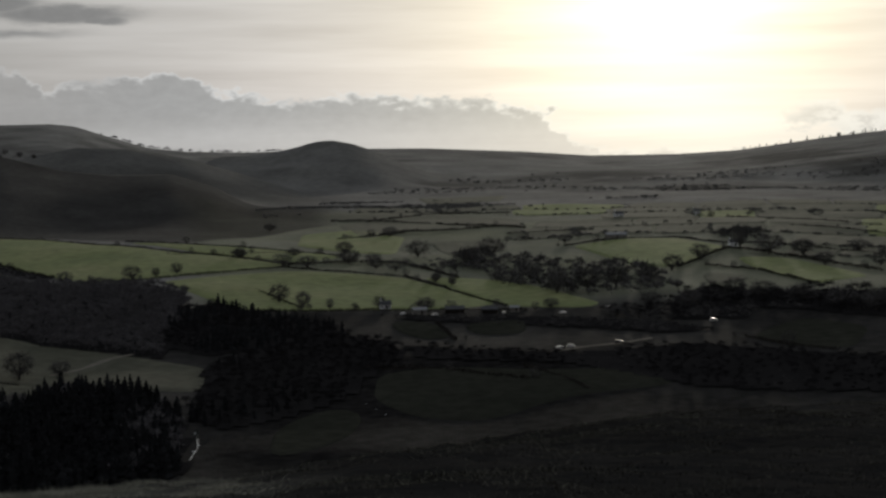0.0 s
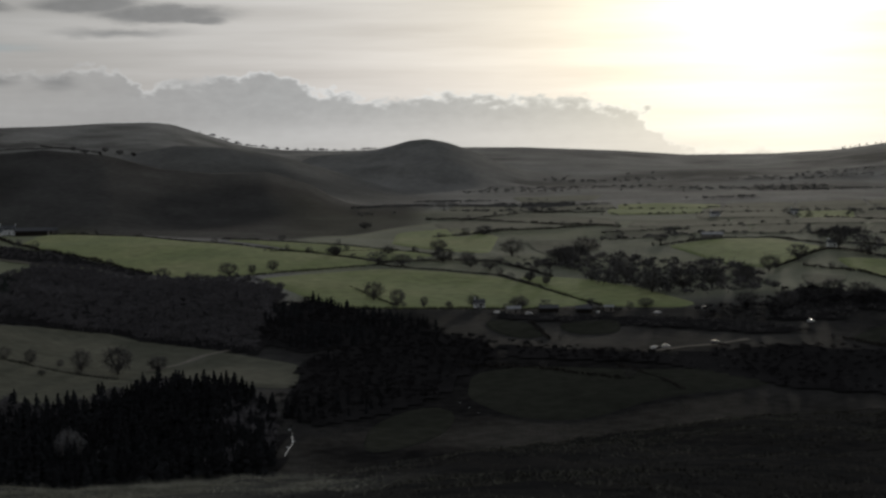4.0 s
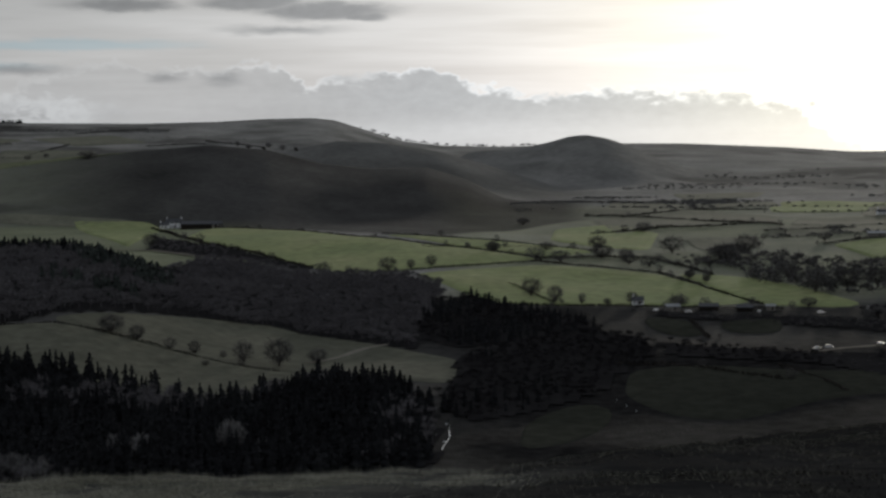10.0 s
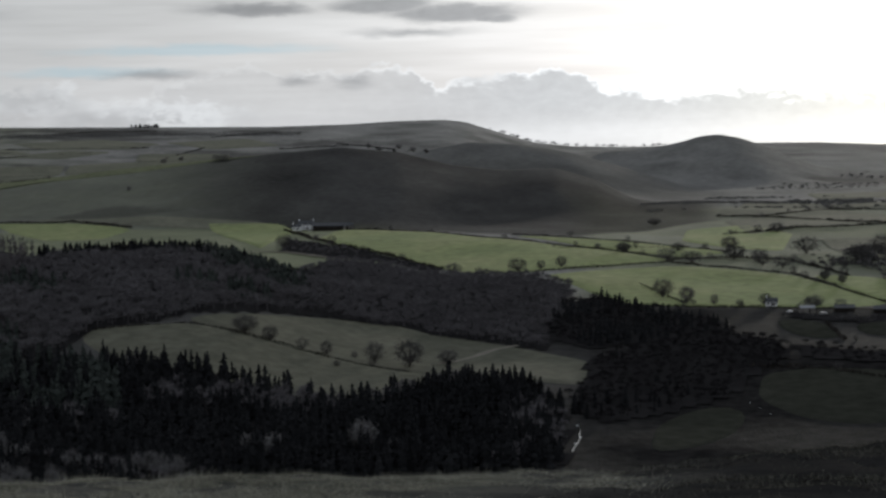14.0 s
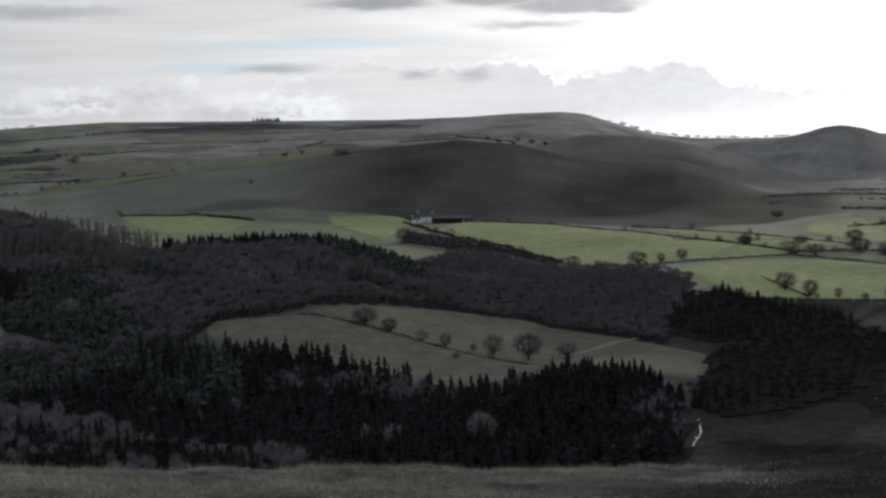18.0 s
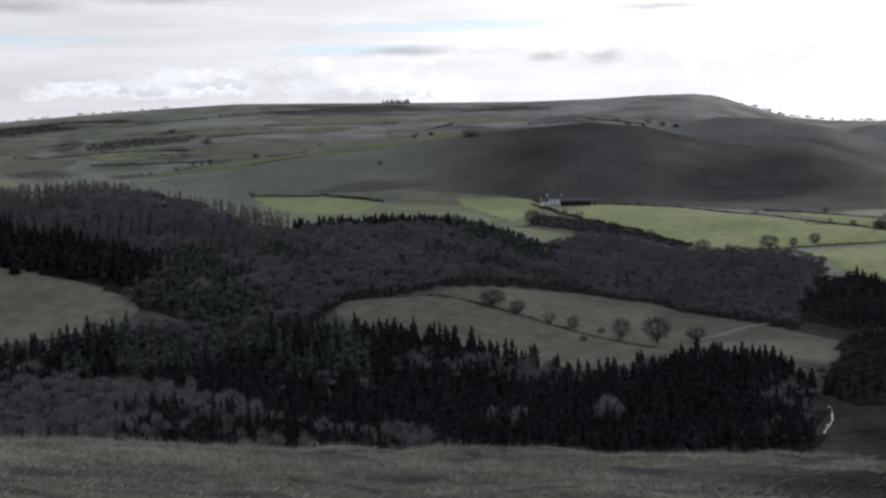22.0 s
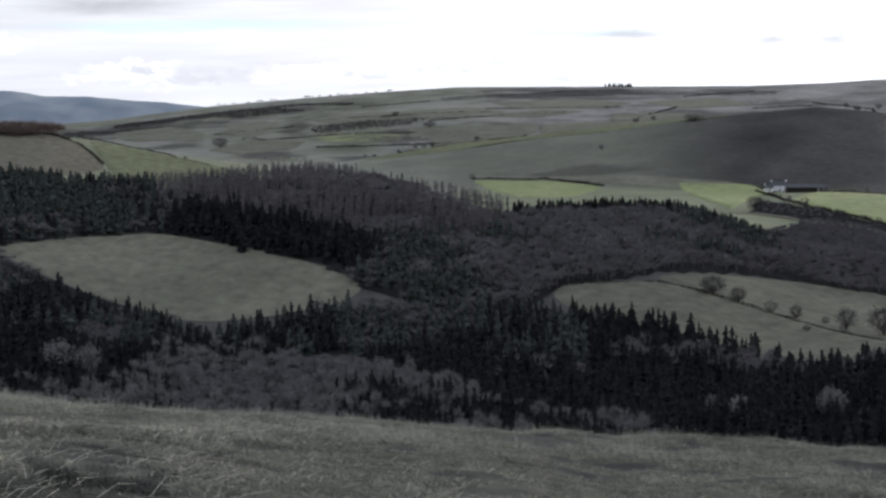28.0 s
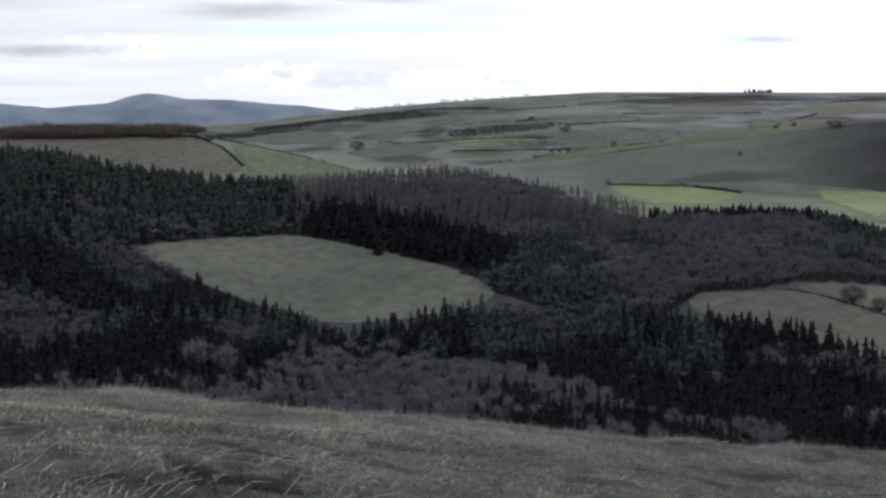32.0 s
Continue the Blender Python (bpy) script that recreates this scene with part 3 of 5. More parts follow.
FIELDS = [
    (M_PASTURE, 'broad bright green pasture rising beside the white farm', [(-17.7,1497), (-14.5,1415), (-11.6,1315), (-8.3,1240), (-5.7,1185), (-7.5,1150), (-11.2,1097), (-13.1,1100), (-14.8,1165), (-16.6,1242), (-18.6,1375)]),
    (M_PASTURE, 'sunlit green pasture with a short hedge and two oaks', [(-10.3,1085), (-7.5,1125), (-5.7,1147), (-3.0,1120), (-1.4,1097), (0.1,1030), (2.1,967), (0.5,945), (-3.3,950), (-7.1,950), (-8.2,987), (-9.2,1032)]),
    (M_PASTURE, 'narrow green pasture along a dark hedge', [(-0.8,1100), (1.6,1085), (3.8,1027), (5.9,952), (5.4,937), (2.6,950), (0.7,1017)]),
    (M_PASTURE, 'thin green strip between two hedgerows', [(-11.4,1365), (-8.3,1322), (-5.7,1277), (-3.6,1255), (-5.3,1202), (-8.3,1255)]),
    (M_PASTURE, 'pale green pasture dotted with hedgerow trees', [(-5.1,1487), (-3.0,1547), (-1.4,1452), (-1.8,1280), (-3.4,1297), (-5.3,1335)]),
    (M_PASTURE_DULL, 'far valley pasture under the cone hill', [(-4.0,1820), (-0.7,1812), (2.8,1640), (2.8,1532), (-2.2,1620), (-3.8,1690)]),
    (M_PASTURE, 'green strip below the long hill', [(-29.9,1690), (-27.3,1652), (-25.2,1560), (-26.3,1447), (-28.2,1452), (-29.4,1555)]),
    (M_PASTURE, 'small green pasture beside the farm lane', [(-22.6,1587), (-19.9,1572), (-19.3,1512), (-20.6,1307), (-21.8,1440)]),
    (M_MEADOW, 'sloping meadow with a line of bare trees', [(-23.5,790), (-21.0,822), (-19.5,845), (-17.5,861), (-15.0,864), (-13.4,840), (-11.2,808), (-8.7,768), (-9.0,700), (-10.5,705), (-13.0,728), (-14.2,739), (-15.35,742), (-16.8,752), (-18.2,765), (-19.5,768), (-22.1,775), (-23.3,784)]),
    (M_MEADOW, 'lower meadow between a hedge and a spruce wood', [(-27.2,778), (-23.3,783), (-22.1,774), (-19.5,767), (-18.2,764), (-16.8,751), (-15.35,741), (-14.2,737), (-15.2,690), (-17.0,670), (-20.0,672), (-23.0,695), (-25.6,722), (-26.8,745)]),
    (M_PASTURE_DULL, 'grey-green field enclosed by woodland', [(-47.3,822), (-44.3,850), (-41.2,857), (-37.7,810), (-33.8,760), (-34.6,740), (-39.4,732), (-41.1,737), (-44.7,782)]),
    (M_STUBBLE, 'tan stubble field on a rounded hill', [(-52.5, 1428), (-48, 1424), (-45.2, 1420), (-44.0, 1392), (-43.1, 1325), (-44.5, 1285), (-48, 1265), (-52.5, 1290)]),
    (M_CREST, 'yellow-green field on the flank of a hill', [(-43.7, 1412), (-42, 1405), (-40, 1400), (-37.8, 1360), (-38.6, 1292), (-42.7, 1292)]),
    (M_SHADED_FIELD, 'dim smooth field in the valley bottom', [(-2.4,732), (-.1,747), (4.3,729), (7.5,736), (8.6,702), (4.3,672), (1.5,632), (-.9,640), (-2.6,676)]),
    (M_SHADED_FIELD, 'small shaded paddock beside the farmyard', [(-2.0,897), (-0.3,885), (0.4,835), (-0.8,830), (-1.8,862)]),
    (M_SHADED_FIELD, 'shaded paddock below the barns', [(0.6,880), (3.0,892), (3.0,840), (1.3,840)]),
    (M_SHADED_FIELD, 'shaded river meadow below the hill', [(-6.3,625), (-5.0,655), (-3.6,668), (-2.9,652), (-3.5,610), (-5.3,578), (-6.5,568)]),
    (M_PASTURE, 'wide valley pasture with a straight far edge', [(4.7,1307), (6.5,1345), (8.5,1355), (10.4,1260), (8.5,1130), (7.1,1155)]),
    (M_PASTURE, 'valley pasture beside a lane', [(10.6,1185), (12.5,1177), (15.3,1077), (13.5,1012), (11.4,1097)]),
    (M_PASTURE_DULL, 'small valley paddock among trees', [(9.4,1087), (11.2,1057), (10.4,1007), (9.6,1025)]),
    (M_SHADED_FIELD, 'dim pasture on the far river bank', [(11.0,820), (12.9,882), (15.3,855), (14.7,790), (12.6,795)]),
    (M_PASTURE_DULL, 'far valley meadow', [(-3.8,1617), (-1.3,1727), (2.4,1642), (2.0,1552), (-1.3,1520), (-3.0,1422)]),
    (M_PASTURE_DULL, 'far valley field near the woods', [(-0.5,1390), (2.0,1407), (2.4,1290), (0.3,1252)]),
    (M_CREST, 'pale green strip along the crest of the long hill', [(-34,1985), (-30,1998), (-26,1998), (-22.5,1997), (-20.5,1993), (-22.5,1984), (-25,1952), (-28,1962), (-30.5,1925), (-33,1945)]),
    (M_PASTURE_DULL, 'pale far field on the plateau slope', [(-36.0,2937), (-34.0,2920), (-32.3,2860), (-32.7,2810), (-35.6,2882)]),
    (M_PASTURE_DULL, 'pale far field among hedges', [(-42.8,3375), (-40.8,3357), (-39.6,3155), (-39.8,3015), (-42.2,3135)]),
    (M_PASTURE_DULL, 'pale far field above the valley', [(-39.0,3287), (-37.4,3310), (-37.0,3137), (-38.4,3095)]),
    (M_PASTURE_DULL, 'pale moorland enclosure', [(-32.7,3242), (-29.4,3217), (-28.6,3122), (-31.5,3050)]),
    (M_PASTURE_DULL, 'long pale moorland enclosure', [(-29.2,3365), (-26.3,3455), (-24.1,3340), (-25.3,3215), (-28.2,3210)]),
    (M_PASTURE_DULL, 'pale enclosure on the big hill', [(-23.9,3367), (-21.0,3455), (-19.8,3285), (-22.3,3197)]),
    (M_PASTURE_DULL, 'pale far strip in the valley head', [(-0.9,2187), (2.4,2205), (2.0,2075), (-0.5,2027)]),
    (M_PASTURE_DULL, 'grey-green slope at the foot of the long hill', [(-28.6,1712), (-24.7,1642), (-20.2,1577), (-22.7,1547), (-26.2,1612)]),
    (M_PASTURE_DULL, 'pale field of the far mosaic', [(-42.8, 3222), (-41.6, 3335), (-40.4, 3250), (-40.2, 3052), (-42.0, 3100)]),
    (M_PASTURE_DULL, 'dull green field of the far mosaic', [(-39.2, 3110), (-38.0, 3265), (-36.9, 3255), (-37.0, 3072), (-38.4, 3035)]),
    (M_PASTURE_DULL, 'long pale field of the far mosaic', [(-35.9, 3252), (-33.9, 3282), (-32.9, 3222), (-33.5, 3110), (-35.4, 3140)]),
    (M_PASTURE, 'bright strip of the far mosaic', [(-35.8, 2910), (-34.0, 2907), (-32.4, 2855), (-32.7, 2817), (-35.2, 2860)]),
    (M_PASTURE_DULL, 'broad pale field of the far mosaic', [(-39.5, 2857), (-37.8, 2977), (-36.0, 2887), (-36.4, 2805), (-38.5, 2765)]),
    (M_PASTURE_DULL, 'pale moor field of the far mosaic', [(-35.1, 2900), (-33.8, 2892), (-32.4, 2845), (-33.4, 2835), (-34.7, 2850)]),
    (M_PASTURE_DULL, 'pale bank of the far mosaic', [(-29.6, 3060), (-27.2, 3180), (-25.8, 3142), (-27.6, 3022)]),
]
OUTLINES = [plan(points) for mat, label, points in FIELDS]
EDGES = []


def patchwork(az, reach, depth, width, mix, seed, free=()):
    """Irregular enclosures between hedges, left out where a named field or a wood lies. Mix: material, label and share."""
    rng = np.random.RandomState(seed)
    taken = [np.array(p) for p in OUTLINES] + [np.array(plan(p)) for p in free]
    rows = [reach[0]]
    while rows[-1] < reach[1]:
        rows.append(rows[-1] + depth * rng.uniform(.75, 1.3) * (rows[-1] / reach[0]) ** .5)

    def warp(a, r):
        return (a + .5 * float(value_noise(np.array(a / 2.1), np.array(r / 160), 1)), r + .4 * depth * float(value_noise(np.array(a / 4.0), np.array(r / 400), 2)))

    shares = np.cumsum([m[2] for m in mix])
    for r0, r1 in zip(rows, rows[1:]):
        a0 = az[0] + rng.uniform(0, 1) * width
        while a0 < az[1]:
            a1 = a0 + width * rng.uniform(.6, 1.5)
            ring = [warp(a, r) for a, r in ((a0, r1), ((a0 + a1) / 2, r1), (a1, r1), (a1, r0), ((a0 + a1) / 2, r0), (a0, r0))]
            c = (sum(p[0] for p in ring) / 6, sum(p[1] for p in ring) / 6)
            ring_in = [(c[0] + (a - c[0]) * .95, c[1] + (r - c[1]) * .93) for a, r in ring]
            test = np.array(plan(ring_in + [c]))
            mine = np.array(plan(ring))
            clash = any(inside(test[:, 0], test[:, 1], [tuple(q) for q in o]).any() or inside(o[:, 0], o[:, 1], [tuple(q) for q in mine]).any() for o in taken)
            if not clash:
                k = int(np.searchsorted(shares, rng.rand() * shares[-1]))
                if mix[min(k, len(mix) - 1)][0] is not None:
                    field(mix[k][0], mix[k][1], ring_in)
                EDGES.append((ring[5], ring[4], ring[3]))
                if rng.rand() < .5:
                    EDGES.append((ring[3], ring[2]))
            a0 = a1


for mat, label, points in FIELDS:
    field(mat, label, points)
VALE_WOOD = [(0, 1180), (1.2, 1300), (2.4, 1250), (4.4, 1185), (6.5, 1190), (8.4, 1070), (8.4, 975), (6, 985), (4, 1000), (2.4, 1050), (1, 1130)]
patchwork((-6, 20), (1010, 1900), 84, 2.6, [(M_PASTURE, "green valley pasture between hedgerow trees", .3), (M_PASTURE_DULL, "dull winter pasture in the valley", .7)], 5, [VALE_WOOD, [(-7, 900), (3, 900), (3, 1000), (-7, 1200)]])
VALE_EDGES = len(EDGES)
patchwork((-31, -24.5), (1440, 1560), 66, 3.2, [(M_PASTURE_DULL, "dull pasture at the foot of the long hill", 1.0)], 6)
patchwork((-24.5, -18), (1440, 1540), 50, 3.0, [(M_PASTURE_DULL, "dull pasture at the foot of the long hill", .6), (M_PASTURE, "green pasture at the foot of the long hill", .4)], 9)
patchwork((-45, -13), (2560, 3480), 120, 3.8, [(M_PASTURE_DULL, "pale enclosure on the plateau slope", .36), (None, "", .64)], 7)
ribbon("lane", [(-24.0, 1352), (-22, 1300), (-19.9, 1262), (-18, 1200), (-16.6, 1170)], 5, M_LANE, "pale gravel farm lane along the wood edge", "lane", .9)
ribbon("track", [(-14.2, 765), (-13.1, 780), (-12.2, 805), (-11.3, 813)], 4, M_LANE, "pale rutted track across the sloping meadow", "track", .7)
ribbon("lane", [(4.0, 775), (5.2, 788), (6.4, 797), (7.6, 815)], 4, M_LANE, "narrow pale lane in the valley bottom", "lane", .7)


# ---- trees ----
RNG = np.random.RandomState(11)


def spike(base, tip, width, rng):
    """A thin triangle from base to tip (arrays of points)."""
    way = tip - base
    side = np.cross(way, rng.randn(*way.shape))
    side /= np.linalg.norm(side, axis=1)[:, None] + 1e-9
    w = np.asarray(width).reshape(-1, 1) / 2
    return np.stack([base - side * w, base + side * w, tip], 1)


def soup(tris):
    """Vertices and faces from an array of triangles (n, 3, 3)."""
    return tris.reshape(-1, 3), np.arange(len(tris) * 3).reshape(-1, 3)


def conifer_crown(tiers, arms, rng, slim=.16, ragged=.3, start=.06):
    """Drooping tiers of branch sprays round a stem one unit high."""
    out = []
    for k in range(tiers):
        f = k / tiers
        h = start + (1 - start) * f
        reach = slim * (1 - f) ** .8 + .012
        n = max(4, int(arms * (1 - .6 * f)))
        a = rng.rand() * 6.3 + np.arange(n) * 6.283 / n + rng.randn(n) * .2
        r = reach * (1 + ragged * rng.randn(n))
        tip = np.stack([np.cos(a) * r, np.sin(a) * r, h - .35 * r + .03 * rng.randn(n)], -1)
        root = np.stack([0 * a, 0 * a, h + 1.1 / tiers + 0 * a], -1)
        w = 2.6 * r * 3.14 / n
        side = np.stack([-np.sin(a), np.cos(a), 0 * a], -1) * w[:, None] / 2
        mid = tip * .72 + root * .28 - np.array([0, 0, .015])
        out.append(np.stack([root, mid - side, tip], 1))
        out.append(np.stack([root, tip, mid + side], 1))
    out.append(spike(np.array([[0, 0, .9]]), np.array([[0, 0, 1.03]]), [.02], rng))
    return np.concatenate(out)


def tube(p, q, r0, r1, sides=5):
    p, q = np.asarray(p, float), np.asarray(q, float)
    d = (q - p) / (np.linalg.norm(q - p) + 1e-9)
    u = np.cross(d, [.3, .9, .31] if abs(d[2]) > .8 else [0, 0, 1])
    u /= np.linalg.norm(u)
    v = np.cross(d, u)
    a = np.arange(sides) * 6.2832 / sides
    ring = np.cos(a)[:, None] * u + np.sin(a)[:, None] * v
    lo, hi = p + ring * r0, q + ring * r1
    lo2, hi2 = np.roll(lo, -1, 0), np.roll(hi, -1, 0)
    return np.concatenate([np.stack([lo, lo2, hi2], 1), np.stack([lo, hi2, hi], 1)])


def broadleaf(rng, limbs=9, branches=4, twigs=600, twig_width=.016, fork=.2, low=.16):
    """A bare broadleaved tree, one unit high and one wide, with a rounded crown: wood (trunk and limbs) and twigs."""
    wood = []
    top = np.array([rng.randn() * .015, rng.randn() * .015, fork])
    wood += [tube((0, 0, -.04), top * .5, .045, .034, 7), tube(top * .5, top, .034, .03, 7)]
    mid = np.array([0, 0, (1 + low) / 2])
    size = np.array([.45, .45, (1 - low) / 2 * .92]) * rng.uniform(.92, 1.08, 3)
    for k in range(limbs):
        a, up = 2.4 * k + rng.randn() * .25, -.75 + 1.7 * (k + .5) / limbs
        out = math.sqrt(max(.05, 1 - up * up))
        goal = mid + np.array([math.cos(a) * out, math.sin(a) * out, up]) * size * rng.uniform(.7, .9)
        p0 = top - [0, 0, rng.uniform(0, .05)]
        p1 = p0 + (goal - p0) * .5 + [0, 0, .03]
        wood += [tube(p0, p1, .019, .012, 4), tube(p1, goal, .012, .005, 4)]
        for j in range(branches):
            s = p1 + (goal - p1) * rng.uniform(0, 1)
            way = (s - mid) * 1.5 + rng.randn(3) * .25
            wood.append(tube(s, s + way / np.linalg.norm(way) * rng.uniform(.1, .18), .006, .003, 3))
    d = rng.randn(twigs, 3)
    d /= np.linalg.norm(d, axis=1)[:, None]
    lumps = 1 + .16 * np.sin(d[:, :1] * 5 + rng.rand() * 6) * np.sin(d[:, 1:2] * 5 + rng.rand() * 6) + .08 * rng.randn(twigs, 1)
    tip = mid + d * size * lumps * rng.uniform(.45, 1, (twigs, 1)) ** .6
    way = d + rng.randn(twigs, 3) * .55 + [0, 0, .15]
    way /= np.linalg.norm(way, axis=1)[:, None]
    return np.concatenate(wood), spike(tip - way * rng.uniform(.07, .15, (twigs, 1)), tip, np.full(twigs, twig_width), rng)


def thicket(rng, n=90, width=.05):
    """A cheap bare tree of spikes, one unit high and wide: for woods."""
    d = rng.randn(n, 3)
    d /= np.linalg.norm(d, axis=1)[:, None]
    d[:, 2] = np.abs(d[:, 2]) * .9 - .25
    c = np.array([0, 0, .52])
    r = rng.uniform(.25, .5, (n, 1)) * [1, 1, .95]
    b = c + d * r * rng.uniform(.2, .7, (n, 1)) * [1, 1, .9]
    e = b + (d + rng.randn(n, 3) * .35 + [0, 0, .3]) * rng.uniform(.12, .24, (n, 1))
    trunk = tube((0, 0, -.03), (0, 0, .5), .03, .015, 3)
    return np.concatenate([trunk, spike(b, e, np.full(n, width), rng)])


def slim_bare(rng, n=70):
    """A cheap larch or birch: a bare stem with short rising shoots, one unit high."""
    h = rng.uniform(.22, .98, n)
    a = rng.uniform(0, 6.283, n)
    reach = .15 * (1.05 - h) ** .6 * rng.uniform(.5, 1.2, n) + .015
    b = np.stack([0 * h, 0 * h, h], -1)
    e = np.stack([np.cos(a) * reach, np.sin(a) * reach, h + rng.uniform(-.02, .09, n)], -1)
    return np.concatenate([tube((0, 0, -.03), (0, 0, 1), .012, .003, 3), spike(b, e, np.full(n, .026), rng)])


CONIFER_LOW = [conifer_crown(8, 7, RNG, slim=.145 + .015 * k) for k in range(5)]
THICKET_LOW = [thicket(RNG, 80 + 4 * k, .038) for k in range(5)]
THICKET_FAR = [thicket(RNG, 44, .068) for k in range(6)]
SLIM_LOW = [slim_bare(RNG, 80) for k in range(5)]


def planted(protos, xy, h, w, sink=.3):
    """One triangle soup with a prototype at each place."""
    z = height(xy[:, 0], xy[:, 1]) - sink
    parts = []
    which = RNG.randint(len(protos), size=len(xy))
    for k, p in enumerate(protos):
        s = np.nonzero(which == k)[0]
        if not len(s):
            continue
        a = RNG.uniform(0, 6.283, len(s))
        ca, sa = np.cos(a)[:, None, None], np.sin(a)[:, None, None]
        x, y, zz = (p[None, :, :, i] for i in range(3))
        ww, hh = w[s][:, None, None], h[s][:, None, None]
        parts.append(np.stack([(x * ca - y * sa) * ww + xy[s, 0][:, None, None], (x * sa + y * ca) * ww + xy[s, 1][:, None, None], zz * hh + z[s][:, None, None]], -1).reshape(-1, 3, 3))
    return np.concatenate(parts)


def scatter(points, spacing):
    """Places in a polygon of the plan, on a jittered grid."""
    poly = plan(points)
    xs, ys = np.array(poly).T
    gx, gy = np.meshgrid(np.arange(xs.min(), xs.max(), spacing), np.arange(ys.min(), ys.max(), spacing), indexing="ij")
    gx = gx + RNG.uniform(-.48, .48, gx.shape) * spacing
    gy = gy + RNG.uniform(-.48, .48, gy.shape) * spacing
    wobble = [6 * value_noise(gx / 30, gy / 30, k) + 4 * value_noise(gx / 11, gy / 11, k + 2) for k in (0, 1)]
    keep = inside(gx + wobble[0], gy + wobble[1], poly)
    return np.stack([gx[keep], gy[keep]], -1)


SPECIES = {
    "con": (CONIFER_LOW, M_CONIFER, (7.5, 13), 1.0, "spruce_wood", "dark green spruce"),
    "fir": (CONIFER_LOW, M_FIR, (8.5, 13), 1.15, "fir_wood", "grey-green fir"),
    "lar": (SLIM_LOW, M_LARCH, (10, 12.8), 1.3, "larch_wood", "brown bare larch"),
    "bar": (THICKET_LOW, M_BARE, (6, 10.5), .95, "broadleaf_wood", "bare grey-brown broadleaved"),
    "pal": (THICKET_LOW, M_PALE, (8, 13), .62, "sallow_wood", "pale bare sallow and birch"),
    "dim": (THICKET_FAR, M_OAK, (7, 12), 1.15, "dark_copse", "dark bare oak and ash"),
    "ald": (THICKET_LOW, M_ALDER, (6, 11), 1.1, "alder_wood", "blackish bare alder"),
    "val": (THICKET_FAR, M_OAK, (6, 11), 1.15, "valley_copse", "bare grey oak and ash"),
    # far trees in the paler, haze-coloured twigs
    "haz": (THICKET_FAR, M_HAZED_TWIGS, (6, 11), 1.4, "far_wood", "bare grey"),
    "brn": (THICKET_LOW, M_BROWN, (13, 19), .95, "beech_wood", "brown bare beech"),
    "scr": (THICKET_FAR, M_OAK, (3, 6), 1.3, "scrub", "low bare thorn scrub"),
}
NEAR = {"con": [], "pal": []}


def wood(points, spacing, mix, where, near=None, scale=1.0, floor=True, gaps=0.0):
    """A wood with a share of each species; trees nearer than near stand as things of their own."""
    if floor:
        wood_floor(points, "leaf litter with painted shade below the " + where)
    xy = scatter(points, spacing)
    if gaps:
        xy = xy[value_noise(xy[:, 0] / 130, xy[:, 1] / 60, 5) + .6 * RNG.randn(len(xy)) * gaps > gaps * .6]
    kinds = list(mix)
    share = np.array([mix[k] for k in kinds], float)
    patch = .5 + .8 * value_noise(xy[:, 0] / 38, xy[:, 1] / 38, 2) + .55 * (RNG.rand(len(xy)) - .5)
    pick = np.searchsorted(np.cumsum(share / share.sum()), np.clip(patch, 0, .999))
    for k, kind in enumerate(kinds):
        protos, mat, (lo, hi), wide, name, words = SPECIES[kind]
        p = xy[pick == k]
        if not len(p):
            continue
        h = RNG.uniform(lo, hi, len(p)) * scale
        if near is not None and kind in ("con", "pal"):
            close = np.hypot(*p.T) < near
            NEAR[kind] += [(x, y, hh) for (x, y), hh in zip(p[close], h[close])]
            p, h = p[~close], h[~close]
        if not len(p):
            continue
        w = h * wide * RNG.uniform(.85, 1.2, len(p))
        v, f = soup(planted(protos, p, h, w, h * .33 if kind in ("dim", "haz", "scr", "val") else h * .22 if kind == "brn" else .3))
        tagged(mesh_object(name, v, f, mat), f"{words} trees of the {where}", "wood", kind="stuff")


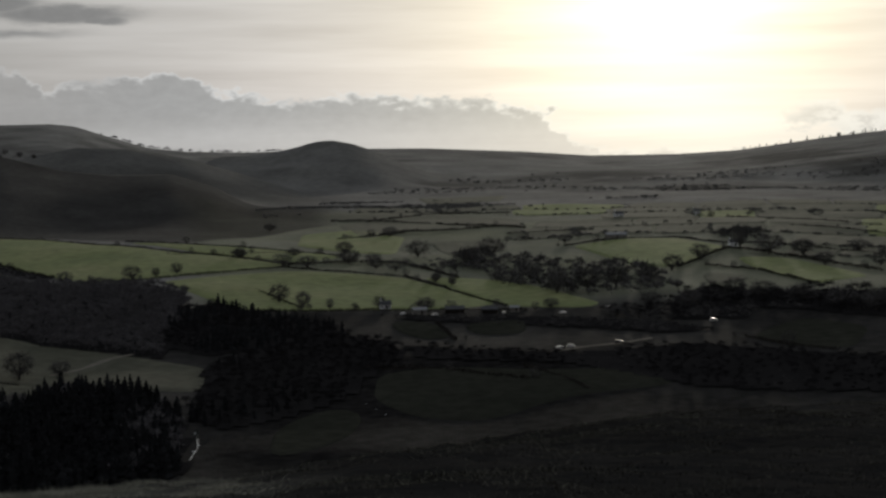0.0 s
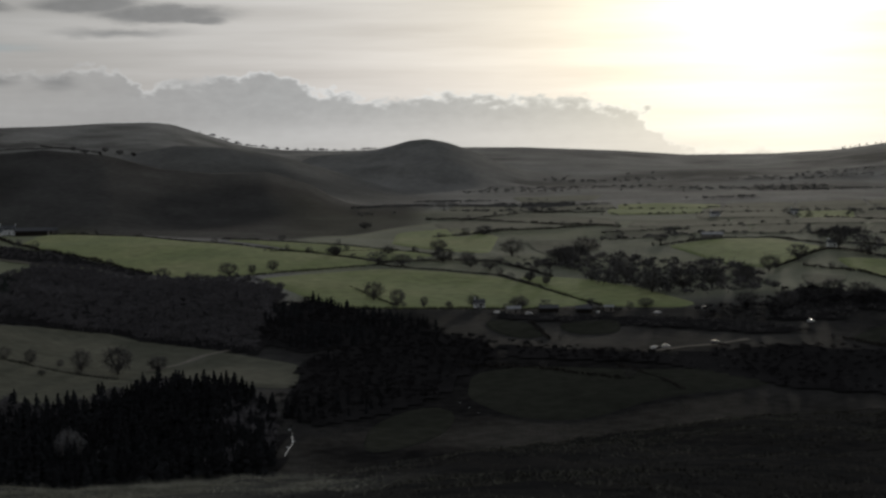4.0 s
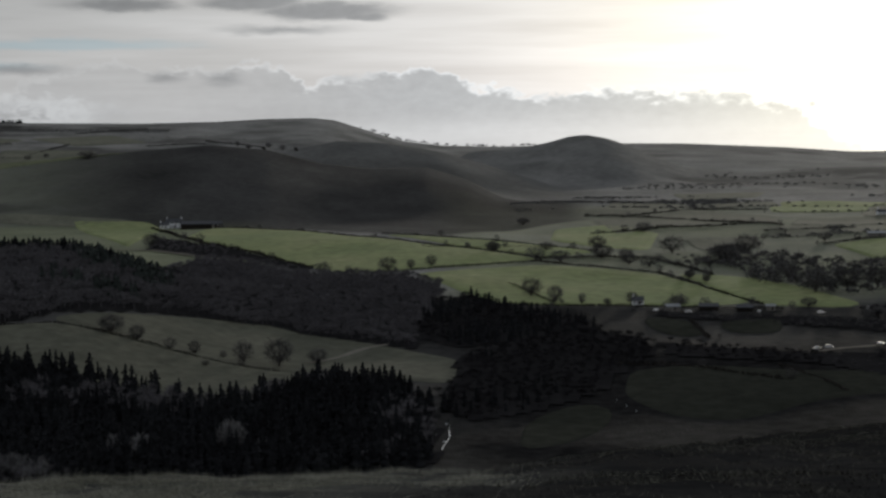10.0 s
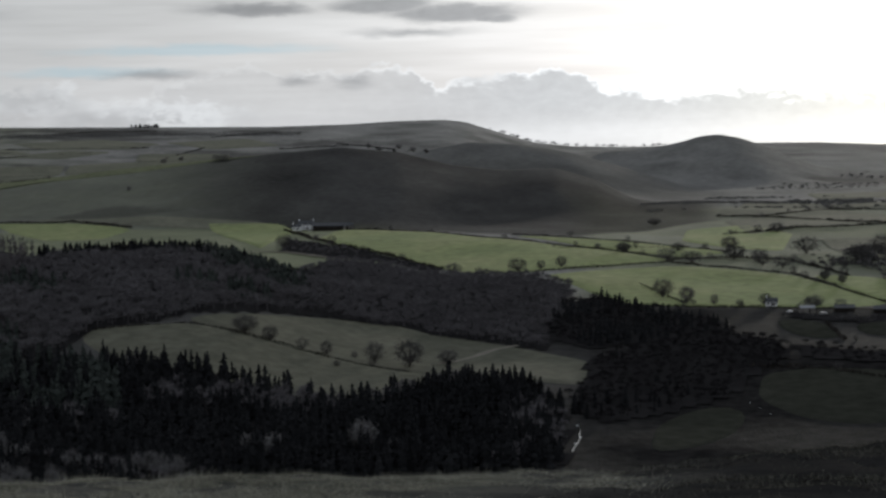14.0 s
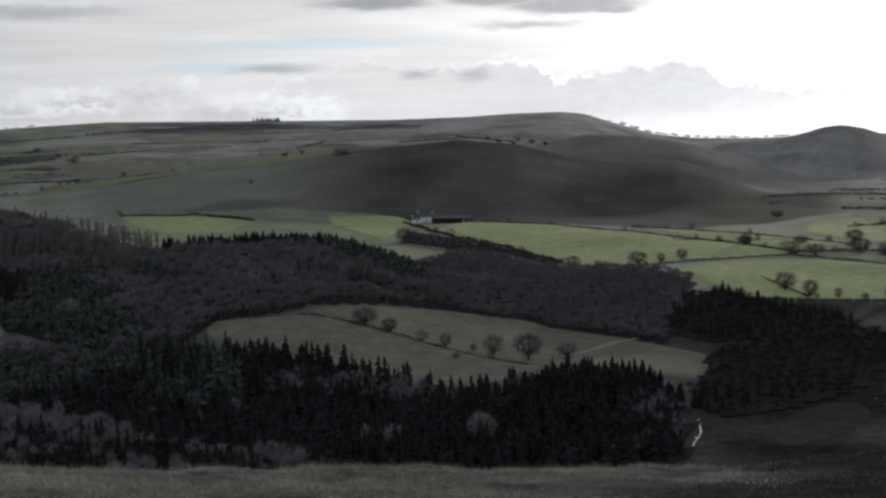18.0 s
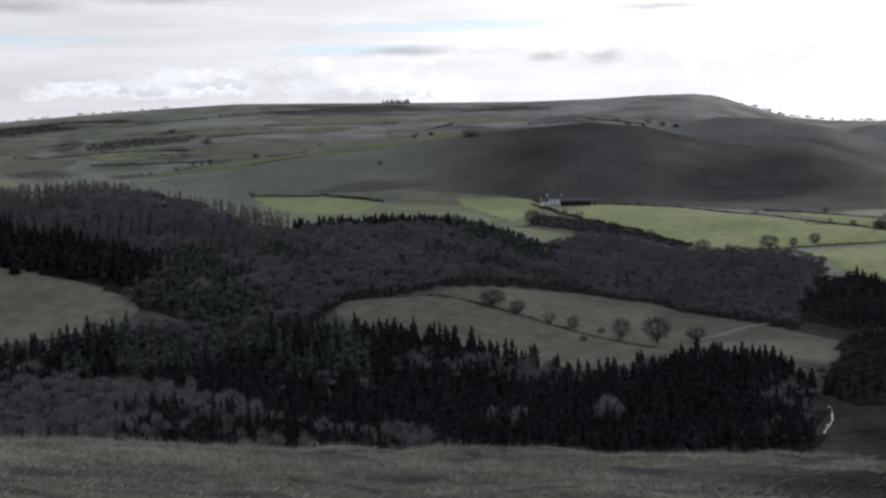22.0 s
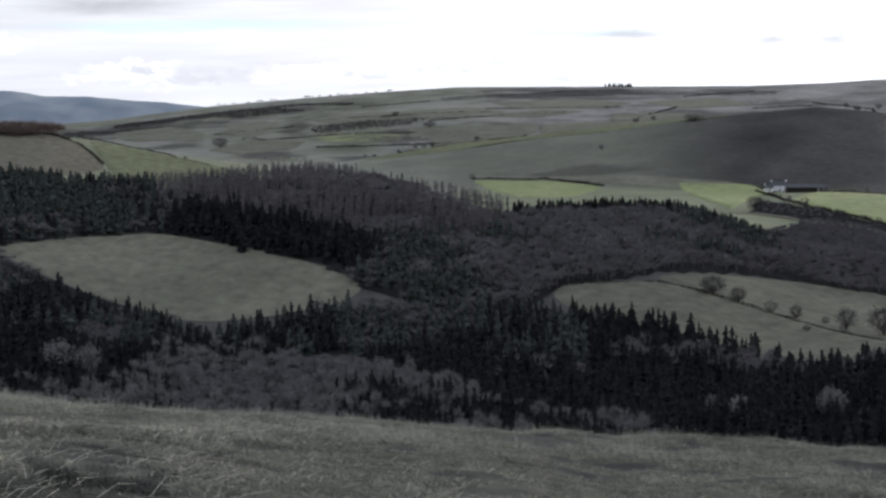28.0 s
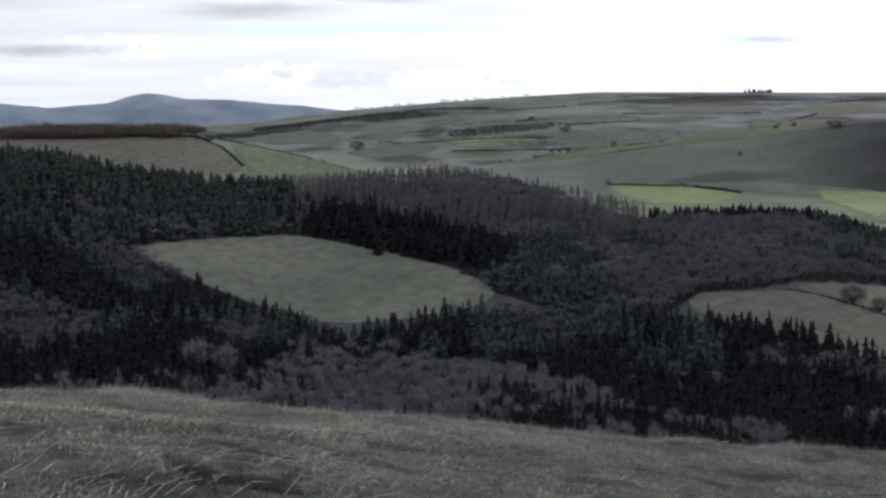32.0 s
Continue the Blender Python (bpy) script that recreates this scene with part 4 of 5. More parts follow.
WOODS = [
    ([(-62, 790), (-47.5, 822), (-44.3, 852), (-41.2, 860), (-40.5, 900), (-42, 985), (-52, 1010), (-62, 1010)], 5.0, {"fir": .78, "con": .1, "bar": .12}, "steep spruce hillside", 1.0),
    ([(-62, 620), (-50, 690), (-47, 770), (-47.5, 830), (-62, 800)], 5.2, {"con": .55, "fir": .2, "bar": .25}, "slope below the spruce hillside", 1.0),
    ([(-41.2, 858), (-37.7, 810), (-34, 762), (-33.5, 800), (-36.5, 848), (-40.5, 905)], 4.8, {"con": 1}, "spruce belt above the enclosed field", 1.05),
    ([(-40.5, 905), (-36.5, 848), (-33.5, 815), (-31, 850), (-29, 880), (-28.5, 960), (-33, 985), (-38, 990), (-42, 985)], 4.5, {"lar": .84, "bar": .16}, "larch knoll", 1.0),
    ([(-33.5, 800), (-34.3, 757), (-31, 722), (-28, 742), (-26.3, 778), (-24.2, 790), (-21.5, 818), (-19.8, 846), (-19, 960), (-23, 945), (-28.5, 955), (-29, 880), (-31, 850)], 4.9, {"bar": .93, "fir": .07}, "mixed wood below the knoll", 1.0),
    ([(-28.5, 950), (-24, 940), (-21, 925), (-18.6, 1010), (-20, 1060), (-24, 1040), (-28, 1010)], 4.9, {"con": .5, "fir": .4, "bar": .1}, "spruce spur by the farm lane", .85),
    ([(-20, 846), (-18, 859), (-15, 862), (-12, 821), (-10.3, 800), (-9.5, 900), (-9.3, 1020), (-10.5, 1065), (-12.5, 1082), (-14.5, 1095), (-16, 1160), (-18, 1190), (-19.5, 1110), (-20, 1000)], 4.9, {"bar": 1}, "wooded bank above the meadow", .8),
    ([(-10.4, 835), (-9.8, 900), (-9.3, 955), (-8.2, 985), (-7, 940), (-5.5, 908), (-4, 882), (-3.6, 850), (-6, 815), (-8.6, 800)], 5.2, {"con": .55, "ald": .45}, "dark wood below the pasture", .62),
    ([(-9.1, 640), (-9.0, 700), (-8.6, 775), (-6.9, 805), (-3.6, 845), (-1.8, 815), (-1.5, 775), (-2.6, 735), (-3.6, 680), (-6.2, 645), (-8.3, 628)], 5.4, {"ald": .9, "con": .1}, "riverside wood", .6),
    ([(-1.5, 812), (-1.0, 770), (4, 750), (9, 700), (16, 690), (16, 770), (9, 800), (5, 770)], 6.0, {"ald": .8, "scr": .2}, "thickets below the lane", .5),
    ([(8.3, 885), (11, 882), (11, 992), (9.6, 1003), (8.3, 960)], 8.5, {"dim": .5, "val": .5}, "gap between the valley copses", .8),
    ([(10, 930), (16, 885), (22, 880), (22, 970), (15, 980), (11, 985)], 7.5, {"dim": .4, "ald": .6}, "hedged valley copse", .9),
    ([(-2.2, 920), (.5, 908), (4, 900), (8, 872), (10, 846), (8, 835), (3, 872), (-1, 895)], 7.0, {"dim": .7, "scr": .3}, "trees round the farmyards", .55),
    ([(-19.9, 1268), (-18, 1206), (-16, 1172), (-14.2, 1104), (-13.9, 1126), (-15.8, 1198), (-17.8, 1285), (-19.6, 1385)], 9.0, {"bar": .7, "scr": .3}, "thorny bank along the farm lane", .6),
    ([(-51.6, 1402), (-46, 1400), (-44.8, 1408), (-44.8, 1430), (-51.6, 1440)], 3.8, {"brn": 1}, "brown wood on the hilltop", 1.05),
    ([(-48.2, 832), (-44.7, 777), (-41.1, 732), (-41.6, 722), (-45.5, 764), (-48.8, 812)], 5.0, {"con": .8, "bar": .2}, "spruce edge of the enclosed field", .8),
    ([(-25.15, 3870), (-24.1, 3868), (-24.1, 3895), (-25.15, 3895)], 8.0, {"con": 1}, "copse on the skyline", .9),
]
# loose far woods with gaps
LOOSE = [
    (VALE_WOOD, 10.5, {"val": .75, "dim": .25}, "valley wood", 1.3),
    ([(-1.5, 1330), (1, 1480), (3, 1440), (5, 1330), (2.5, 1270), (0, 1300)], 11.0, {"val": 1}, "scattered trees of the vale", .8),
    ([(5.4, 912), (7.5, 950), (9, 1010), (10.5, 985), (9.5, 900), (7.5, 865)], 6.5, {"ald": .6, "dim": .4}, "dark trees by the valley road", .7),
    ([(-3, 2330), (6, 2380), (13, 2330), (20, 2200), (20, 2480), (6, 2560), (-2, 2500)], 17.0, {"haz": 1}, "woods across the valley head", .8),
    ([(0, 2700), (10, 2620), (21, 2650), (21, 2860), (1, 2870)], 17.0, {"haz": 1}, "woods on the far valley side", .8),
    ([(-47, 3300), (-37, 3420), (-34, 3550), (-36, 3650), (-47, 3550)], 9.0, {"dim": 1}, "far plateau wood", 1.0),
    ([(-36, 2780), (-30, 2660), (-28, 2700), (-33, 2850)], 9.5, {"dim": 1}, "far hillside wood", .8),
    ([(-12.4, 3875), (-5.8, 3875), (-5.8, 3905), (-12.4, 3905)], 17.0, {"dim": .7, "scr": .3}, "line of trees on the low skyline", 1.6),
    ([(-39.5, 3860), (-32.5, 3860), (-32.5, 3905), (-39.5, 3905)], 32.0, {"dim": 1}, "trees along the plateau skyline", 1.2),
    ([(10.5, 3860), (15.5, 3860), (15.5, 3905), (10.5, 3905)], 24.0, {"con": 1}, "trees along the far hill skyline", .8),
    ([(2.6, 1560), (4.8, 1540), (4.8, 1740), (2.6, 1760)], 8.0, {"val": 1}, "dark wood in the valley head", .9),
    ([(6.1, 1500), (8.9, 1490), (8.9, 1650), (6.1, 1660)], 6.5, {"dim": .7, "val": .3}, "dark wood behind the long barn", .8),
    ([(9.9, 1330), (11.5, 1320), (11.5, 1440), (9.9, 1450)], 7.5, {"dim": 1}, "copse beside the valley road", .9),
    ([(-1.6, 1180), (0, 1140), (1.9, 1150), (1.5, 1290), (-.5, 1330)], 7.5, {"val": 1}, "bare alders in the valley", .75),
    ([(11.5, 1000), (16, 955), (22, 945), (22, 1040), (13, 1060)], 7.5, {"dim": .5, "val": .5}, "trees behind the valley copse", .9),
    ([(-6.5, 1720), (1, 1850), (6, 1900), (8, 2050), (1, 2100), (-4, 2080), (-7, 1850)], 8.5, {"haz": 1}, "woods below the cone hill", .8),
    ([(-40, 2960), (-33, 2960), (-30, 3020), (-34, 3080), (-40, 3060)], 8.5, {"dim": 1}, "dark wood between the plateau fields", .9),
    ([(-31, 3480), (-24.5, 3560), (-19, 3560), (-19, 3640), (-25, 3680), (-31, 3560)], 8.5, {"haz": 1}, "heathery scrub under the skyline", .6),
    ([(-34, 2600), (-29, 2600), (-27, 2660), (-33, 2700)], 8.5, {"dim": 1}, "dark wood behind the long hill", .9),
]
BACK_EDGE = [(-50, 690), (-47, 770), (-45, 755), (-43, 738), (-40.5, 710), (-39.8, 698), (-38.6, 715), (-36.2, 728), (-34.9, 735), (-31, 735), (-26.2, 720), (-22.2, 695), (-19.5, 684), (-18, 665), (-16.6, 662), (-15.2, 690), (-14, 708), (-12.5, 711), (-11.2, 698), (-10.3, 668), (-9.7, 640), (-9.4, 600)]
DIVIDE = [(-9.6, 550), (-14, 578), (-18, 596), (-22, 622), (-26, 640), (-30, 655), (-34, 676), (-38, 680), (-42, 692), (-46, 715), (-52, 690)]
FRONT_PALE = [(-62, 545), (-62, 640)] + DIVIDE[:6:-1] + [(-33.5, 650), (-31, 615), (-27, 560), (-25, 535)]
FRONT_MIXED = [(-25, 535), (-27, 560), (-31, 615), (-33.5, 650)] + DIVIDE[6:3:-1] + [(-25, 600), (-22, 535)]
FRONT_DARK = [(-22, 535), (-25, 600)] + DIVIDE[4::-1] + [(-18, 535)]
for points, spacing, mix, where, scale in WOODS:
    wood(points, spacing, mix, where, scale=scale)
for points, spacing, mix, where, scale in LOOSE:
    wood(points, spacing, mix, where, scale=scale, floor=False, gaps=0 if "skyline" in where or where == "valley wood" else .04 if "plateau" in where else .25)
wood(BACK_EDGE[:10] + [(-27.2, 724), (-25.4, 690), (-26, 640)] + DIVIDE[5:], 4.7, {"con": .5, "fir": .42, "bar": .08}, "green side of the valley plantation", near=655, scale=.95)
wood([(-26, 640), (-25.4, 690), (-27.2, 724)] + BACK_EDGE[10:] + DIVIDE[:4], 4.6, {"con": .97, "bar": .03}, "dark side of the valley plantation", near=655, scale=.95)
wood(FRONT_PALE, 4.7, {"bar": .12, "pal": .44, "con": .44}, "birch edge of the plantation", near=640, scale=.9)
wood(FRONT_MIXED, 4.7, {"con": .72, "bar": .25, "pal": .03}, "mixed edge of the plantation", near=620, scale=.9)
wood(FRONT_DARK, 4.6, {"con": .96, "bar": .04}, "spruce edge of the plantation", near=620, scale=.9)



def part(name, tris, mat, parent, label=""):
    me = bpy.data.meshes.new(name)
    v, f = soup(tris)
    fill(me, v, f)
    me.materials.append(mat)
    ob = new(name, me)
    ob.parent = parent
    return tagged(ob, label)


def thing(name, label, category, group=""):
    return tagged(new(name), label, category, group)


def conifer_tree(rng, slim, label):
    tree = thing("spruce_tree", label, "tree", "spruces of the plantation")
    part("trunk", tube((0, 0, -.03), (0, 0, .6), .016, .007, 5), M_BARK, tree)
    part("crown", conifer_crown(13, 11, rng, slim=slim), M_CONIFER, tree)
    return tree


def broad_tree(rng, label, mat, name="oak_tree", group="hedgerow oaks", **shape):
    tree = thing(name, label, "tree", group)
    woody, shoots = broadleaf(rng, **shape)
    part("trunk", woody, M_BARK, tree)
    part("crown", shoots, mat, tree)
    return tree


def place(protos, spots):
    """The first spots take the prototypes themselves; the rest are copies. Spots: x, y, height, width."""
    for k, (x, y, h, w) in enumerate(spots):
        proto = protos[k % len(protos)]
        proto_m = Matrix.Translation((x, y, float(height(x, y)) - .2)) @ Matrix.Rotation(k * 2.4, 4, "Z")
        if k < len(protos):
            proto.matrix_basis = proto_m @ Matrix.Diagonal((w, w, h, 1))
        else:
            proto_scale = Matrix.Diagonal((w, w, h, 1))
            ob = copy_thing(proto, proto_m)
            ob.matrix_basis = proto_m @ proto_scale


def spread(rows, most):
    """An even choice of at most so many rows."""
    return rows if len(rows) <= most else [rows[int(k * len(rows) / most)] for k in range(most)]


for kind, most in (("con", 300), ("pal", 290)):
    chosen = spread(NEAR[kind], most)
    rest = [row for row in NEAR[kind] if row not in set(chosen)]
    NEAR[kind] = chosen
    if rest:
        protos, mat, _, wide, name, words = SPECIES[kind]
        p = np.array(rest)
        v, f = soup(planted(protos, p[:, :2], p[:, 2], p[:, 2] * wide))
        tagged(mesh_object(name, v, f, mat), f"{words} trees deep in the plantation", "wood", kind="stuff")
place([conifer_tree(RNG, .14 + .015 * k, "dark green spruce in a dense valley plantation") for k in range(5)], [(x, y, h, h) for x, y, h in NEAR["con"]])
place([broad_tree(RNG, "pale bare birch at the edge of the plantation", M_PALE, "birch_tree", "birches of the plantation", limbs=6, branches=2, twigs=420, twig_width=.028, fork=.14, low=.1) for k in range(4)], [(x, y, h, h * .62) for x, y, h in NEAR["pal"]])

# single trees: bearing, distance, height, width
OAKS_A = [
    (-11.28, 1100, 10.3, 15.8), (-10.41, 1112, 7.2, 8.0), (-9.67, 1125, 8.9, 9.7), (-13.62, 1095, 8.7, 12.6), (-6.0, 982, 12.7, 14.8), (-5.14, 955, 11.7, 12.4),
    (-4.17, 952, 7.5, 5.5), (-3.26, 952, 4.1, 4.8), (-2.35, 952, 8.2, 8.9), (-0.26, 1077, 6.2, 8.5), (0.33, 1050, 7.6, 6.8), (-7.42, 1227, 7.9, 13.2),
    (-8.34, 1255, 4.5, 6.3), (-4.97, 1170, 9.3, 21.0), (-3.45, 1207, 11.3, 21.7), (-2.45, 1167, 8.4, 15.1), (-19.77, 1292, 12.1, 15.8), (-21.27, 775, 10.0, 16.7),
    (-20.37, 772, 8.3, 9.4), (-18.33, 767, 7.2, 6.6),
]
OAKS_B = [
    (-16.58, 760, 10.9, 10.9), (-15.3, 755, 14.7, 17.9), (-13.88, 767, 7.7, 12.1), (-17.3, 767, 3.9, 3.9), (-0.66, 937, 8.8, 13.5), (-6.29, 1555, 7.8, 16.8),
    (-7.39, 1222, 8.8, 12.3), (-5.86, 1182, 9.4, 17.0), (-5.45, 1245, 7.2, 13.4), (-3.6, 1270, 11.9, 18.3), (-1.94, 1465, 10.5, 19.0), (-0.91, 1255, 13.5, 22.6),
    (0.94, 1190, 14.6, 21.4), (1.77, 1247, 16.2, 26.9), (3.21, 1065, 15.3, 19.2), (4.14, 1005, 15.9, 18.1), (5.27, 1012, 16.0, 21.9), (6.3, 1020, 14.7, 16.9),
    (7.52, 1050, 13.6, 17.4), (8.33, 1110, 12.0, 16.0),
]
OAKS_C = [
    (3.93, 942, 6.1, 12.2), (9.34, 1172, 12.7, 19.4), (10.75, 1247, 19.7, 17.9), (11.74, 1205, 16.5, 26.0), (12.93, 1202, 13.0, 21.6), (13.71, 1137, 10.6, 16.4),
    (14.88, 1245, 9.9, 22.4), (15.65, 1137, 10.6, 16.4), (10.55, 972, 10.5, 17.5), (11.55, 947, 12.3, 20.4), (12.94, 935, 12.1, 20.2), (14.31, 915, 13.2, 19.7),
    (15.47, 907, 13.1, 19.6), (8.94, 932, 11.4, 16.8), (7.52, 935, 10.1, 15.5), (4.46, 1337, 7.7, 14.4), (-0.73, 952, 4.8, 13.7), (6.29, 902, 6.5, 13.0),
    (-2.57, 1195, 10.3, 14.6), (-1.75, 1147, 9.1, 16.5),
]
OAKS_D = [
    (-0.31, 1070, 6.2, 7.7), (0.31, 1052, 5.3, 6.1), (-25.25, 1835, 5.3, 6.6), (-31.39, 2700, 9.7, 11.7), (-31.69, 2695, 9.7, 9.7), (-32.0, 2700, 8.7, 9.7),
    (-29.75, 2735, 7.9, 11.8), (-17.96, 745, 2.7, 3.8), (-23.99, 2930, 8.4, 14.8), (-23.37, 2967, 8.5, 12.8), (-21.93, 1975, 9.9, 28.4), (-16.23, 1990, 5.7, 10.0),
    (-15.52, 3135, 10.1, 15.8), (-16.63, 3165, 9.1, 13.7), (-15.02, 3100, 10.0, 15.6), (-39.06, 2880, 18.6, 31.1), (-44.4, 1400, 7.1, 12.1), (-44.01, 1417, 5.1, 8.2),
    (-32.7, 3162, 9.1, 18.2), (-31.48, 2930, 10.5, 25.3),
]
BIRCHES = [
    (-17.07, 580, 12.5, 12.9), (-20.3, 574, 9.2, 13.8), (-15.84, 575, 7.4, 7.4), (-21.32, 587, 6.3, 5.5), (-21.33, 575, 9.1, 6.2), (-17.08, 582, 10.5, 11.7),
    (-31.91, 765, 11.0, 12.1), (-31.83, 767, 12.1, 11.0), (-43.98, 650, 16.4, 11.7), (-38.12, 625, 11.2, 13.5), (-33.14, 617, 8.0, 6.7), (-45.03, 662, 15.7, 16.7),
    (-38.01, 677, 10.7, 12.2), (-47.17, 757, 9.8, 13.6), (-29.09, 625, 6.7, 5.4), (-27.45, 615, 6.6, 4.4),
]
OAKS = OAKS_A + OAKS_B + OAKS_C + OAKS_D


def spots(rows, more=1.0):
    return [(r * math.sin(radians(a)), r * math.cos(radians(a)), max(3.5, h * more), max(3.5, w * more)) for a, r, h, w in rows]


place([broad_tree(RNG, "bare spreading oak standing by a field hedge", M_OAK, limbs=11, branches=5, twigs=950, twig_width=.016, fork=.15, low=.05) for k in range(4)], spots(OAKS, 1.1))
place([broad_tree(RNG, "pale grey bare sallow among dark spruces", M_PALE, "sallow_tree", "pale sallows in the wood", limbs=11, branches=5, twigs=1100, twig_width=.016, fork=.08, low=.0) for k in range(3)], spots(BIRCHES, 1.05))

# ---- hedges ----
HEDGES = [
    (2.2, [(-17.71, 1515), (-14.52, 1422), (-11.63, 1322), (-8.34, 1245), (-5.58, 1185)]),
    (2.2, [(-14.55, 1097), (-11.24, 1092), (-7.52, 1145), (-5.68, 1170)]),
    (2.2, [(-5.68, 1167), (-3.05, 1127), (-1.35, 1102), (0.13, 1032), (2.28, 955)]),
    (2.6, [(-6.81, 1037), (-5.18, 955)]),
    (2.4, [(-7.13, 945), (-3.26, 942), (0.53, 935), (3.02, 930)]),
    (2.5, [(-11.43, 1377), (-8.34, 1327), (-5.68, 1282), (-3.45, 1255)]),
    (3, [(-5.68, 1185), (-3.45, 1215), (-1.45, 1207), (0.53, 1092)]),
    (2.2, [(-9.78, 1250), (-7.11, 1257), (-5.07, 1275)]),
    (2.0, [(-28.49, 775), (-23.51, 780), (-21.96, 775), (-19.39, 770), (-16.93, 752), (-15.4, 742)]),
    (4.0, [(-19.72, 1515), (-17.89, 1295), (-15.87, 1205), (-14.06, 1132)]),
    (3, [(-45.09, 1417), (-43.95, 1387), (-43.2, 1337)]),
    (2, [(-43.8, 1415), (-41, 1408), (-38.4, 1365)]),
    (2.5, [(-0.26, 885), (0.41, 830)]),
    (3, [(-2.86, 745), (-0.26, 740), (3.03, 710)]),
    (2.4, [(2.98, 740), (4.42, 712), (5.25, 687)]),
    (3.5, [(8.54, 1130), (10.35, 1250), (12.54, 1190), (15.65, 1107)]),
    (3, [(9.55, 1137), (11.55, 1087), (13.52, 1010)]),
    (2.5, [(10.96, 820), (12.55, 797), (14.12, 787)]),
    (2.5, [(4.46, 1310), (6.51, 1350), (8.54, 1360), (10.55, 1285)]),
    (4, [(-35.6, 2800), (-32.73, 2757), (-30.67, 2717)]),
    (3, [(-32.6, 1985), (-30.0, 1995), (-28.0, 1992)]),
    (4, [(-37.83, 2942), (-34.77, 2920), (-31.9, 2867)]),
    (3, [(-29.41, 3217), (-26.55, 3220), (-24.52, 3240)]),
    (4, [(-29.9, 1695), (-27.34, 1665), (-25.18, 1565)]),
    (4, [(-4.05, 1685), (-0.26, 1627), (3.0, 1500)]),
    (4, [(-3.79, 1422), (-1.31, 1507), (1.99, 1532)]),
]
# hedges of the far slopes
HEDGES += [
    (3, [(-35.58, 3192), (-32.7, 3162)]),
    (3, [(-39.24, 3087), (-36.4, 3115)]),
    (3, [(-31.48, 3005), (-28.6, 3067), (-26.55, 3115)]),
    (3, [(-29.0, 3572), (-26.54, 3685), (-24.21, 3735)]),
    (3, [(-23.91, 3002), (-22.5, 3235)]),
    (3, [(-33.93, 3460), (-31.46, 3485)]),
    (3, [(-34.68, 3185), (-32.36, 3147), (-29.19, 3132)]),
    (3, [(-22.28, 3515), (-19.81, 3670)]),
    (3, [(-19.83, 3187), (-17.36, 3232)]),
    (3, [(-17.77, 3280), (-15.72, 3127), (-14.5, 2422)]),
    (3, [(9.55, 1620), (12.92, 1557), (15.64, 1510)]),
    (3, [(12.53, 1470), (15.79, 1412)]),
    (3, [(10.55, 1295), (13.32, 1252), (15.8, 1227)]),
    (3, [(2.4, 1447), (5.49, 1457)]),
    (3, [(-2.75, 1652), (-0.07, 1787), (2.41, 1765)]),
]


def hedge(tall, points):
    line = np.array(finer(plan(points), 1.6, closed=False))
    far = np.hypot(*line[0]) / 1000
    n = len(line)
    per = 9
    c = np.repeat(line, per, 0) + RNG.uniform(-1, 1, (n * per, 2)) * (.9 + .4 * far)
    z = height(c[:, 0], c[:, 1])
    rise = tall * (.75 + .35 * np.repeat(value_noise(line[:, 0] / 9, line[:, 1] / 9, 3), per))
    base = np.column_stack([c, z + rise * RNG.uniform(0, .55, n * per)])
    tip = base + np.column_stack([RNG.randn(n * per, 2) * .45, rise * RNG.uniform(.35, .6, n * per)])
    ob_v, ob_f = soup(spike(base, tip, np.full(n * per, .55 + .3 * far), RNG))
    return tagged(mesh_object("hedge", ob_v, ob_f, M_HEDGE), "dark bare thorn hedge along a field edge", "hedge", "field hedges")


for tall, points in HEDGES:
    hedge(tall, points)

# bands of trees and bushes along the enclosures
def band(edges, name, label, gap, low, high, fill_share, mat, reach):
    xy = []
    for edge in edges:
        line = np.array(finer(plan(edge), gap, closed=False))
        line = line + RNG.randn(*line.shape) * [4, 5]
        n = value_noise(line[:, 0] / 140, line[:, 1] / 140, 4) * .8 + value_noise(line[:, 0] / 26, line[:, 1] / 26, 3) * .5
        xy.append(line[n + .35 * RNG.randn(len(line)) > fill_share])
    xy = np.concatenate(xy)
    far = np.hypot(*xy.T)
    xy = xy[(far >= reach[0]) & (far < reach[1])]
    size = RNG.uniform(low, high, len(xy)) * (1 + .7 * value_noise(xy[:, 0] / 140, xy[:, 1] / 140, 4))
    v, f = soup(planted(THICKET_FAR, xy, size, size * RNG.uniform(1.0, 1.7, len(xy)), size * .33))
    tagged(mesh_object(name, v, f, mat), label, "trees", kind="stuff")


band(EDGES[:VALE_EDGES], "hedgerow_trees", "grey bare trees along the valley hedgerows", 5.0, 3.0, 9.0, -.35, M_OAK, (900, 1380))
# from 1380 m on, the paler twig colour paints haze over the trees
band(EDGES[:VALE_EDGES], "hedgerow_trees", "bare trees along the far valley hedgerows, haze in their colour", 6.0, 2.5, 6.5, -.3, M_HAZED_TWIGS, (1380, 2400))
band(EDGES[VALE_EDGES:], "hill_hedgerow", "low thorns along the hill enclosures, haze in their colour", 7.5, 1.8, 4.5, .1, M_HAZED_TWIGS, (900, 5000))

